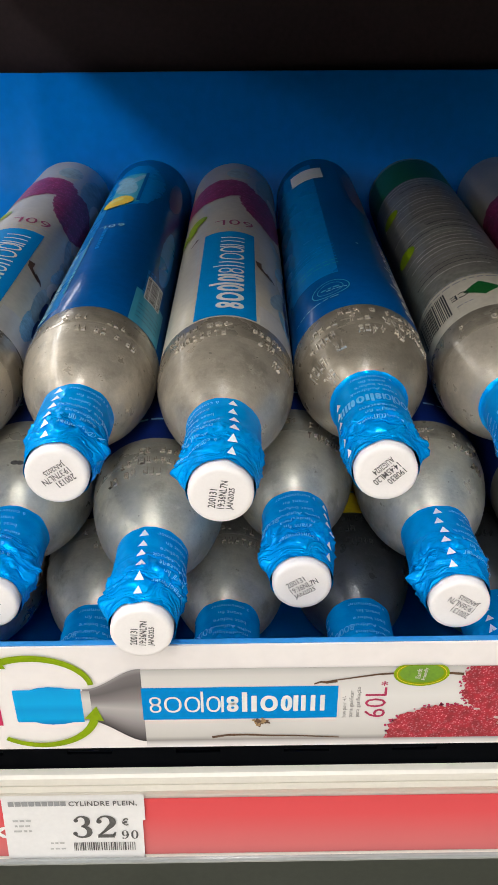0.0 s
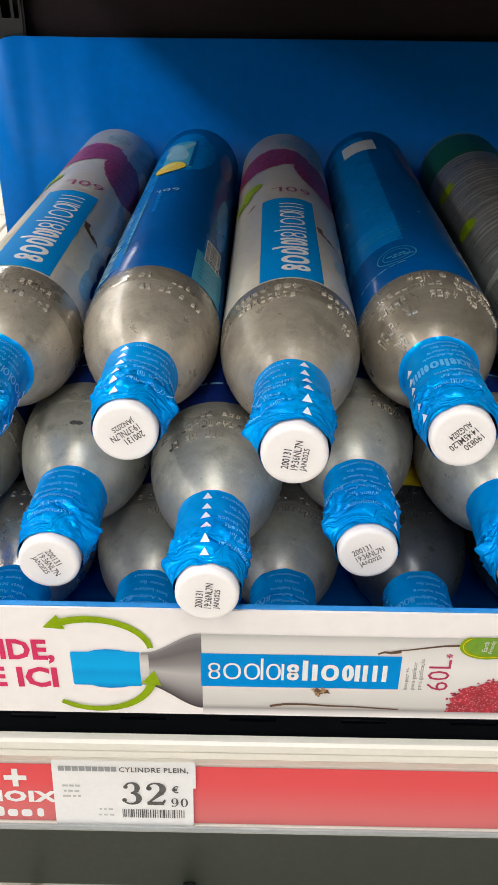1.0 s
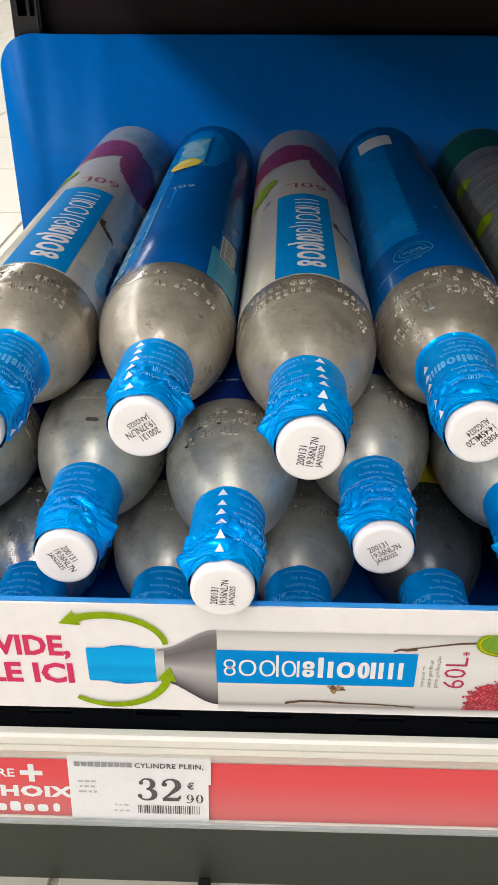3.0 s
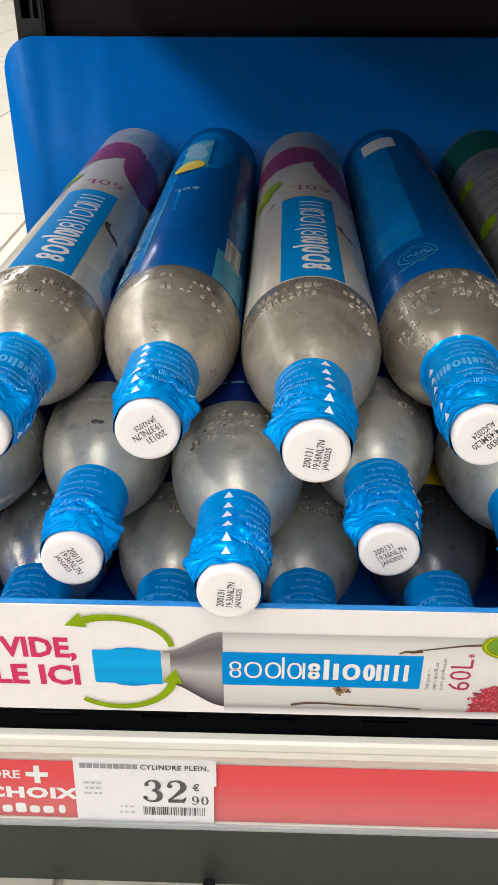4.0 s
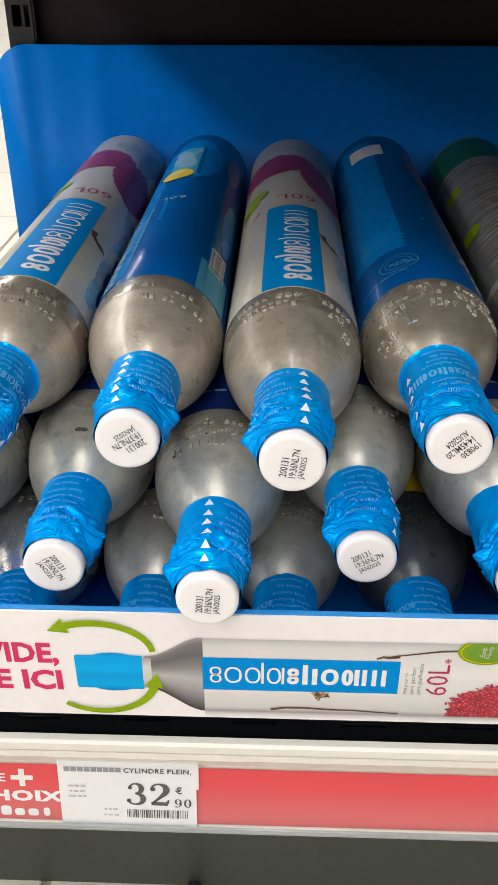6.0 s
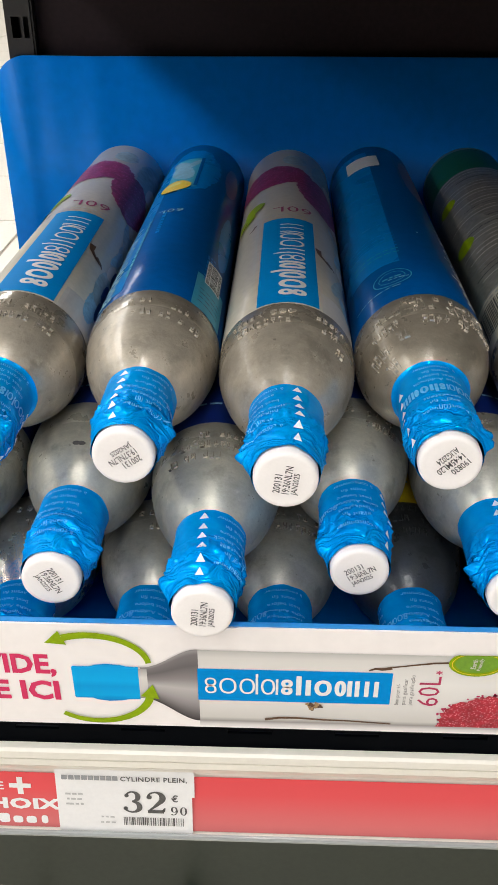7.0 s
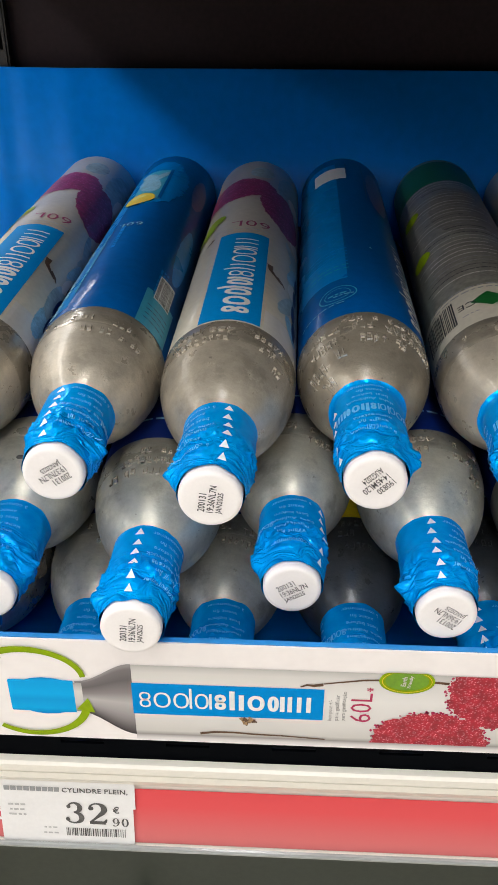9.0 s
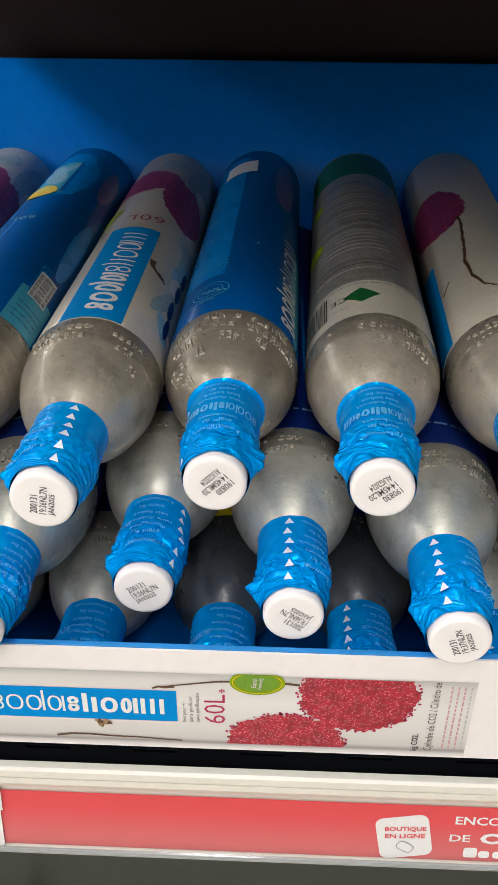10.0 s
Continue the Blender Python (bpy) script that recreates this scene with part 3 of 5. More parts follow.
def serif_figure(sign):
    """A figure with thick and thin strokes, one unit high."""
    if sign == "3":
        return f_join(bow(0.34, 0.75, 0.23, 0.215, 160, -90, 0.07, 0.21), bow(0.32, 0.28, 0.30, 0.245, 90, -160, 0.07, 0.22),
                      f_blob(lambda a: 0.085, 14, 1, 0.13, 0.79), f_blob(lambda a: 0.09, 14, 1, 0.07, 0.20))
    if sign == "2":
        return f_join(bow(0.33, 0.71, 0.26, 0.255, 165, -40, 0.07, 0.22), f_pen([(0.55, 0.57), (0.30, 0.30), (0.07, 0.08)], [0.20, 0.10, 0.07]),
                      f_rect(0.56, 0.15, 1, 1, 0.34, 0.075), f_pen([(0.60, 0.10), (0.66, 0.25)], [0.12, 0.05]), f_blob(lambda a: 0.095, 14, 1, 0.13, 0.74))
    outer = [radians(15 * i) for i in range(24)]
    ring = lambda cx, cy, rx, ry: ([p for a in outer for p in ((cx + rx * math.cos(a), cy + ry * math.sin(a)), (cx + rx * 0.45 * math.cos(a), cy + ry * 0.88 * math.sin(a)))],
                                   [(2 * i, 2 * ((i + 1) % 24), 2 * ((i + 1) % 24) + 1, 2 * i + 1) for i in range(24)])
    if sign == "0":
        return ring(0.33, 0.5, 0.31, 0.5)
    return f_join(ring(0.33, 0.67, 0.31, 0.33), bow(0.20, 0.62, 0.42, 0.58, 0, -95, 0.06, 0.16, 12), f_blob(lambda a: 0.08, 12, 1, 0.12, 0.10))


for sign, at, tall, low in (("3", 0.560, 0.0128, 0.490), ("2", 0.735, 0.0128, 0.490), ("9", 0.868, 0.0050, 0.620), ("0", 0.935, 0.0050, 0.620)):
    on_tag("black_price" if tall > 0.01 else "black_cents", f_fit(serif_figure(sign), tall * (0.68 if tall > 0.01 else 0.66), tall), at, low, M_SOFT_BLACK)
on_tag("black_writing", f_fit(f_text("€", 0.01, 0.02), 0.0030, 0.0042), 0.872, 0.420, M_SOFT_BLACK)
on_tag("hook", f_rect(0.0014, 0.0145, 1, 2), 1.008, 0.200, M_PAPER)
on_tag("barcode", f_barcode(0.028, 0.0048, 8), 0.715, 0.800, M_SOFT_BLACK)["kind"] = "stuff"
for k in range(3):
    on_tag("small_print", f_bars(0.0080 - 0.0012 * (k % 2), 0.0011, 3, 20 + k), 0.130, 0.385 + 0.080 * k, M_PALE_INK)
on_tag("small_print", f_bars(0.0060, 0.0009, 3, 31), 0.370, 0.740, M_PALE_INK)
on_tag("small_print", f_bars(0.0068, 0.0009, 3, 32), 0.370, 0.830, M_PALE_INK)

# ---- display tray ----
FY = 0.252
T_TOP, T_BASE = 0.2235, SHELF + 0.0005
TX0, TX1 = -0.2265, 0.2665
tray = tagged(new("display_tray"), "blue and white cardboard display tray with a tall back board", "display tray")
part("tray_floor", box(TX0, TX1, FY + 0.030, 0.684, T_BASE, SHELF + 0.0038), M_CARD_BLUE, tray)
front = part("front_panel", box(TX0, TX1, FY, FY + 0.0008, 0.1668, T_TOP - 0.0004), M_CARD_WHITE, tray, "white printed front panel")
part("front_lining", box(TX0, TX1, FY + 0.001, FY + 0.0034, 0.1672, T_TOP, 0.0004), M_CARD_EDGE, tray, "blue inner fold")
part("side_panel", box(TX0, TX0 + 0.003, FY + 0.0036, 0.680, SHELF + 0.004, T_TOP), M_CARD_BLUE, tray)
part("side_panel", box(TX1 - 0.003, TX1, FY + 0.0036, 0.680, SHELF + 0.004, T_TOP), M_CARD_BLUE, tray)


def back_board():
    """A tall card with rounded upper corners and soft upright folds."""
    top, r, y = 0.377, 0.024, 0.681

    def fold(x):
        return 0.0018 * math.exp(-((x + 0.198) / 0.008) ** 2) - 0.0018 * math.exp(-((x + 0.150) / 0.012) ** 2) + 0.0010 * math.sin(x * 23 + 1)
    xs = sorted({round(TX0 + r * (1 - math.cos(radians(a))), 6) for a in range(0, 91, 9)} | {round(TX1 - r * (1 - math.cos(radians(a))), 6) for a in range(0, 91, 9)}
                | {round(TX0 + r + (TX1 - TX0 - 2 * r) * i / 90, 6) for i in range(91)})
    bm = bmesh.new()
    rows = []
    for x in xs:
        d = max(0.0, r - (x - TX0), r - (TX1 - x))
        zt = top - r + math.sqrt(max(0.0, r * r - d * d))
        rows.append([bm.verts.new(q) for q in ((x, y + fold(x), SHELF + 0.004), (x, y + fold(x), zt), (x, y + fold(x) + 0.0028, zt), (x, y + fold(x) + 0.0028, SHELF + 0.004))])
    for a, b in zip(rows, rows[1:]):
        for k in range(4):
            bm.faces.new((a[k], b[k], b[(k + 1) % 4], a[(k + 1) % 4]))
    bm.faces.new(rows[0])
    bm.faces.new(rows[-1][::-1])
    board = part("back_board", bm, M_CARD_BLUE, tray, "tall blue back board with rounded corners")
    for q in board.data.polygons:
        q.use_smooth = abs(q.normal.y) > 0.9


back_board()


def on_front(name, shape, material, up=0.0003, label="", x=0.0, z=0.0, parent=None):
    return mesh_ob(name, [(x + u, FY - up, z + w) for u, w in shape[0]], shape[1], material, parent or front, label)


M_PRINT_BODY = gradient("printed_bottle_body", [(0.0, (0.30, 0.28, 0.26)), (0.06, (0.62, 0.59, 0.55)), (0.25, (0.72, 0.69, 0.65)), (0.6, (0.80, 0.77, 0.73)), (0.9, (0.70, 0.67, 0.63)), (1.0, (0.50, 0.48, 0.45))], 2, 0.1710, 0.2115)
M_PRINT_DOME = gradient("printed_bottle_dome", [(0.0, (0.05, 0.043, 0.043)), (0.10, (0.15, 0.135, 0.135)), (0.28, (0.36, 0.33, 0.325)), (0.45, (0.50, 0.47, 0.455)), (0.60, (0.27, 0.245, 0.24)), (0.78, (0.15, 0.135, 0.135)), (0.93, (0.20, 0.18, 0.18)), (1.0, (0.34, 0.32, 0.31))], 1, 0.0, 1.0, 0.35, "UV")
M_PRINT_SLEEVE = gradient("printed_blue_sleeve", [(0.0, (0.0, 0.20, 0.56)), (0.16, (0.0, 0.40, 0.80)), (0.40, (0.0, 0.33, 0.74)), (0.55, (0.0, 0.42, 0.83)), (0.9, (0.0, 0.36, 0.78)), (1.0, (0.0, 0.24, 0.62))], 2, 0.1815, 0.2028, 0.5)
M_PRINT_NECK = gradient("printed_neck_metal", [(0.0, (0.30, 0.28, 0.26)), (0.3, (0.62, 0.59, 0.56)), (0.7, (0.70, 0.67, 0.64)), (1.0, (0.40, 0.38, 0.36))], 2, 0.1838, 0.2003, 0.5)
ZC = 0.1925
on_front("printed_bottle", f_rect(0.1955, 0.0400, 1, 1, 0.0547, 0.1912), M_PRINT_BODY, 0.0003, "printed picture of a pale bottle")
M_PRINT_SHADE = gradient("printed_soft_shade", [(0.0, (0.89, 0.845, 0.82)), (0.55, (0.66, 0.62, 0.60)), (1.0, (0.36, 0.335, 0.325))], 2, 0.1676, 0.1712, 0.42)
on_front("printed_shade", f_rect(0.1955, 0.0034, 1, 1, 0.0547, 0.1695), M_PRINT_SHADE, 0.0003)
dome = []
for i in range(25):
    k = i / 24
    dome.append((-0.0430 - 0.0235 * k, 0.0087 + 0.0058 * (1 + math.cos(math.pi * k ** 0.95))))
v = []
for i, (x, h) in enumerate(dome):
    for q in range(9):
        v.append((x, ZC - 0.0012 * (1 - i / 24) + h * (q / 4 - 1)))
f = [(i * 9 + q, (i + 1) * 9 + q, (i + 1) * 9 + q + 1, i * 9 + q + 1) for i in range(24) for q in range(8)]
shoulder = on_front("printed_dome", (v, f), M_PRINT_DOME, 0.0004, "printed grey bottle shoulder")
uv = shoulder.data.uv_layers.new(name="UVMap")
for loop in shoulder.data.loops:
    uv.data[loop.index].uv = (loop.vertex_index // 9 / 24, loop.vertex_index % 9 / 8)
sl = [(-0.0672, 0.0090), (-0.0720, 0.0092), (-0.0750, 0.0100), (-0.0800, 0.0104), (-0.0845, 0.0098), (-0.0870, 0.0088), (-0.0938, 0.0088), (-0.0942, 0.0080)]
v = [(x, ZC - 0.0003 + h) for x, h in sl] + [(x, ZC - 0.0006 - h) for x, h in sl]
on_front("printed_valve_sleeve", (v, [(i, i + 1, 9 + i, 8 + i) for i in range(7)]), M_PRINT_SLEEVE, 0.0004)
on_front("printed_neck", f_rect(0.0035, 0.0165, 1, 1, -0.0655, ZC - 0.0005), M_PRINT_NECK, 0.0005)
on_front("brand_panel", f_rect(0.0780, 0.0178, 1, 1, -0.0044, 0.1925), M_BRAND, 0.0005, "bright blue name panel")
for shape in f_wordmark(0.0700, 0.0116):
    on_front("name_shape", shape, M_WHITE_INK, 0.0007, "", -0.0055, 0.1936)


def green_arrow(points, width, head):
    band = f_line(points[:-1], width * 0.55, 1.5)
    (ax, az), (bx, bz) = points[-2], points[-1]
    d = math.hypot(bx - ax, bz - az)
    dx, dz = (bx - ax) / d, (bz - az) / d
    tri = ([(ax - dz * head, az + dx * head), (ax + dz * head, az - dx * head), (ax + dx * head * 2.0, az + dz * head * 2.0)], [(0, 1, 2)])
    on_front("green_arrow", f_join(band, tri), M_GREEN, 0.0008, "leaf-green turning arrow")


def arc(cx, cz, rx, rz, a0, a1, n=20):
    return [(cx + rx * math.cos(radians(a0 + (a1 - a0) * i / n)), cz + rz * math.sin(radians(a0 + (a1 - a0) * i / n))) for i in range(n + 1)]


green_arrow(arc(-0.0858, 0.2022, 0.0232, 0.0160, 6, 122), 0.0042, 0.0039)
green_arrow(arc(-0.0852, 0.1882, 0.0225, 0.0182, 230, 354), 0.0042, 0.0039)
on_front("magenta_writing", f_fit(f_text("VIDE,", 0.01, 0.035), 0.0300, 0.0128), M_MAGENTA, 0.0003, "", -0.1154, 0.2005)
on_front("magenta_writing", f_fit(f_text("-LE ICI", 0.01, 0.035), 0.0395, 0.0112), M_MAGENTA, 0.0003, "", -0.1200, 0.1867)
on_front("magenta_writing", f_move(f_fit(f_text("60L", 0.01, -0.004), 0.0168, 0.0086), 0, 0, 90), M_CRIMSON, 0.0005, "", 0.0498, 0.1917)
on_front("magenta_writing", f_fit(f_text("*", 0.01, 0.01), 0.0026, 0.0026), M_CRIMSON, 0.0005, "", 0.0528, 0.2022)
for k, words in enumerate(("bon pour +/-", "para gasificar", "para gasificação")):
    on_front("grey_writing", f_move(f_fit(f_text(words, 0.01), (0.0120, 0.0150, 0.0170)[k], 0.0022), 0, 0, 90), M_SOFT_INK, 0.0005, "", 0.0376 + 0.0027 * k, (0.1896, 0.1911, 0.1921)[k])
def oval(rx, rz):
    return lambda a: rx * rz / math.hypot(rz * math.cos(a), rx * math.sin(a))


def clip(shape, lo, hi):
    return [(x, min(max(z, lo), hi)) for x, z in shape[0]], shape[1]


on_front("green_seal", clip(f_blob(oval(0.0110, 0.0068), 44, 4, 0.0668, 0.2077), 0.19, 0.2122), M_GREEN, 0.0007, "green oval seal")
on_front("seal_middle", clip(f_blob(oval(0.0086, 0.0050), 44, 3, 0.0668, 0.2080), 0.19, 0.2121), M_SEAL, 0.0009)
on_front("seal_ring", clip(f_move(f_ring(0.0099, 0.0059, 0.0003, 40, 1.0), 0.0668, 0.2078), 0.19, 0.2120), M_YELLOW, 0.0010)
on_front("pale_writing", f_move(f_fit(f_text("Earth", 0.01, 0.02), 0.0052, 0.0020), 0.0656, 0.2080, 84), M_LABEL_PALE, 0.0011)
on_front("pale_writing", f_move(f_fit(f_text("Friendly", 0.01, 0.02), 0.0066, 0.0020), 0.0682, 0.2078, 84), M_LABEL_PALE, 0.0011)
on_front("brown_stem", f_line([(0.0835, 0.2070), (0.076, 0.2078), (0.060, 0.2080), (0.050, 0.2074), (0.043, 0.2062), (0.034, 0.2046)], 0.0013, 0.5), M_BROWN, 0.0006)
on_front("brown_stem", f_line([(0.034, 0.2042), (0.030, 0.2034), (0.0275, 0.2037), (0.025, 0.2026)], 0.0017, 0.4), M_BROWN, 0.0006)
for k, (bx, bz, br) in enumerate(((0.0020, 0.1823, 0.0011), (0.0036, 0.1814, 0.0016), (0.0052, 0.1823, 0.0012), (0.0066, 0.1816, 0.0008), (0.0030, 0.1802, 0.0007))):
    on_front("brown_splash", f_blob(lambda a: 1.2 * br * (1 + 0.35 * math.sin(3 * a + k) + 0.2 * math.sin(7 * a)), 30, 2, bx, bz), M_BROWN if k % 2 else M_TAN, 0.0006 + 0.00004 * k)
on_front("brown_stem", f_line([(-0.016, 0.1730), (-0.010, 0.1742), (-0.002, 0.1743), (0.008, 0.1736), (0.018, 0.1734), (0.036, 0.1722)], 0.0013, 0.5), M_BROWN, 0.0006)


def berry(cx, cz, rx, rz, seed):
    rnd = random.Random(seed)
    ph = [rnd.random() * 6 for _ in range(3)]

    def rad(a):
        base = rx * rz / math.hypot(rz * math.cos(a), rx * math.sin(a))
        return base * (1 + 0.022 * math.sin(9 * a + ph[0]) + 0.020 * math.sin(17 * a + ph[1]) + 0.022 * math.sin(41 * a + ph[2]))
    return f_blob(rad, 132, 11, cx, cz)


def drupelets(cx, cz, rx, rz, lo, hi, count, seed):
    """Small round beads that stand out past a printed berry's edge."""
    rnd = random.Random(seed)
    out = []
    for k in range(count):
        a, far, r = rnd.uniform(0, 2 * math.pi), rnd.uniform(0.97, 1.05), rnd.uniform(0.00035, 0.0007)
        x, z = cx + rx * far * math.cos(a), cz + rz * far * math.sin(a)
        if lo + r < z < hi - r:
            out.append(f_blob(lambda q: r * (1 + 0.25 * math.sin(2 * q + k)), 8, 1, x, z))
    return f_join(*out)


on_front("berry_fringe", drupelets(0.1070, 0.2020, 0.0236, 0.0204, 0.1715, 0.2112, 110, 41), M_CRIMSON, 0.00055)["kind"] = "stuff"
on_front("berry_fringe", drupelets(0.0787, 0.1740, 0.0240, 0.0160, 0.1715, 0.2112, 110, 42), M_CRIMSON, 0.00055)["kind"] = "stuff"
on_front("printed_berry", clip(berry(0.1070, 0.2020, 0.0233, 0.0202, 4), 0.1715, 0.2112), M_BERRY_RED, 0.0006, "printed crimson raspberry")
on_front("printed_berry", clip(berry(0.0787, 0.1740, 0.0237, 0.0158, 9), 0.1715, 0.2112), M_BERRY_RED, 0.0007, "printed crimson raspberry")
on_front("black_writing", f_move(f_fit(f_text("Cylindre de CO2 / Cilindro de", 0.01), 0.0395, 0.0042), 0, 0, 90), M_SOFT_BLACK, 0.0006, "", 0.1375, 0.1912)
on_front("black_writing", f_move(f_fit(f_text("kg CO2,", 0.01, 0.02), 0.0100, 0.0034), 0, 0, 90), M_INK, 0.0006, "", 0.1318, 0.1760)
M_PINK = mat("pale_pink_ink", (0.62, 0.34, 0.36), 0.5, 0, 0.1, 300, 900)
for k in range(4):
    on_front("small_print", f_move(f_bars(0.036, 0.0007, 13, 70 + k), 0, 0, 90), M_PINK if k < 3 else M_PALE_INK, 0.0006, "", 0.1430 + 0.0025 * k, 0.1910)

# ---- gas bottles ----
R_BODY, LENGTH, S_LABEL = 0.0297, 0.402, 0.092


def lathe(profile, seg=56):
    """A turned shape about the y axis from (s, r) pairs."""
    verts, faces = [], []
    for s, r in profile:
        for i in range(seg):
            a = 2 * math.pi * i / seg
            verts.append((r * math.sin(a), s, r * math.cos(a)))
    for k in range(len(profile) - 1):
        for i in range(seg):
            a, b = k * seg + i, k * seg + (i + 1) % seg
            faces.append((a, b, b + seg, a + seg))
    faces.append(tuple(range(seg - 1, -1, -1)))
    o = (len(profile) - 1) * seg
    faces.append(tuple(range(o, o + seg)))
    return verts, faces


DEEP, STEEP = 0.0500, 0.0428


def dome_radius(s, deep=DEEP):
    """The shoulder's radius at s; deep: how far the shoulder runs towards the neck."""
    k = min(1.0, abs((0.090 - s) / deep))
    return max(0.0118, R_BODY * math.sqrt(max(0.0, 1 - k ** 2.0))) if s < 0.090 else R_BODY




def body_shape(deep):
    shoulder = [(0.036 + 0.054 * i / 30, dome_radius(0.036 + 0.054 * i / 30, deep)) for i in range(31)]
    return lathe([(0.020, 0.0118)] + shoulder + [(0.10, R_BODY), (0.20, R_BODY), (0.30, R_BODY), (LENGTH - 0.006, R_BODY), (LENGTH - 0.0025, R_BODY - 0.0012), (LENGTH - 0.0008, R_BODY - 0.0035), (LENGTH, R_BODY - 0.008)])


BODIES = {DEEP: body_shape(DEEP), STEEP: body_shape(STEEP)}
CAP_PROFILE = [(0.0, 0.0098), (0.0001, 0.0106), (0.0004, 0.0112), (0.0010, 0.01155), (0.0018, 0.0117), (0.0085, 0.0117), (0.012, 0.0116), (0.022, 0.0114)]
CAP_V, CAP_F = lathe(CAP_PROFILE, 64)
R_LABEL = R_BODY + 0.00020
LABEL_PROFILE = [(S_LABEL, R_BODY + 0.00002), (S_LABEL + 0.0003, R_LABEL), (0.15, R_LABEL), (0.25, R_LABEL), (LENGTH - 0.007, R_LABEL), (LENGTH - 0.0045, R_LABEL - 0.0005)]


def open_tube(profile, seg=64):
    v, f = lathe(profile, seg)
    return v, f[:-2]


S_BAND = 0.0765
SEG, ROWS, S0, S1 = 112, 44, 0.0034, 0.0460
S1_TALL = 0.0535


def sleeve_shape(seed, flap, end=S1, deep=DEEP):
    """A wrinkled shrink sleeve that hugs the cap, with a gathered flap at the angle given."""
    rnd = random.Random(seed)
    off = Vector((rnd.random() * 9, rnd.random() * 9, rnd.random() * 9))
    band = rnd.uniform(0.016, 0.021)
    verts, faces = [], []
    for k in range(ROWS + 1):
        q = k / ROWS
        s = S0 + (end - S0) * q
        low = min(1.0, max(0.0, (s - S0) / 0.009))
        up = min(1.0, max(0.0, (s - 0.014) / 0.010))
        base = 0.0121 + 0.0013 * low ** 0.6 + 0.0013 * up * up * (3 - 2 * up)
        for i in range(SEG):
            a = 2 * math.pi * i / SEG
            p = Vector((math.sin(a) * 1.2, s * 90, math.cos(a) * 1.2)) + off
            wr = noise.noise(p * 1.5) * 0.00040
            crease = 1 - abs(noise.noise(Vector((p.x * 2.4 + p.y * 0.7, p.y * 2.6, p.z * 2.4)))) * 2
            fine = 1 - abs(noise.noise(Vector((p.x * 5.0, p.y * 4.2 + p.x * 2, p.z * 5.0)))) * 2
            near = math.exp(-((s - band) / 0.007) ** 2)
            wr += (max(0.0, crease) ** 3 * 0.00120 + max(0.0, fine) ** 3 * 0.00060) * (0.05 + 1.2 * near) * low
            d = (a - flap + math.pi) % (2 * math.pi) - math.pi
            lump = 0.75 + 0.6 * noise.noise(Vector((s * 420, d * 3, seed)))
            fl = 0.0052 * lump * math.exp(-(d / 0.24) ** 2) * math.exp(-((s - 0.0130) / 0.0055) ** 2)
            r = max(base, dome_radius(s, deep) + 0.0007) + wr + fl
            ss = s + (0.0010 * noise.noise(p * 2.2) if k == 0 else 0) + (0.0005 * noise.noise(p * 3) if k == ROWS else 0)
            verts.append((r * math.sin(a), ss, r * math.cos(a)))
    for k in range(ROWS):
        for i in range(SEG):
            a, b = k * SEG + i, k * SEG + (i + 1) % SEG
            faces.append((a, b, b + SEG, a + SEG))
    return verts, faces


def sleeve_radius(verts, s, a, end=S1):
    k = min(ROWS, max(0, round((s - S0) / (end - S0) * ROWS)))
    i = round(a / (2 * math.pi) * SEG) % SEG
    near = [verts[kk * SEG + (i + di) % SEG] for kk in (k, min(ROWS, k + 1), max(0, k - 1)) for di in (-1, 0, 1)]
    return max(math.hypot(v[0], v[2]) for v in near)


def wrap(name, shape, s, angle, material, parent, radius=R_LABEL, up=0.00015, turn=0.0, label=""):
    """Lay a flat shape on a round: u runs round to the right, v runs away from the cap; turn: degrees anticlockwise."""
    pts, faces = f_move(shape, 0, 0, turn)
    verts = []
    for u, w in pts:
        ss = s + w
        r = (radius(ss, angle + u / 0.0145) if callable(radius) else radius) + up
        a = angle + u / (R_LABEL if not callable(radius) else 0.0145)
        verts.append((r * math.sin(a), ss, r * math.cos(a)))
    ob = mesh_ob(name, verts, faces, material, parent, label)
    if name == "barcode":
        ob["kind"] = "stuff"
    return ob


def name_on(lab, length, height, s, angle, material, radius=None, turn=90, up=0.0003):
    for shape in f_wordmark(length, height, turn == 90):
        wrap("name_shape", shape, s, angle, material, lab, radius or R_LABEL, up, turn)


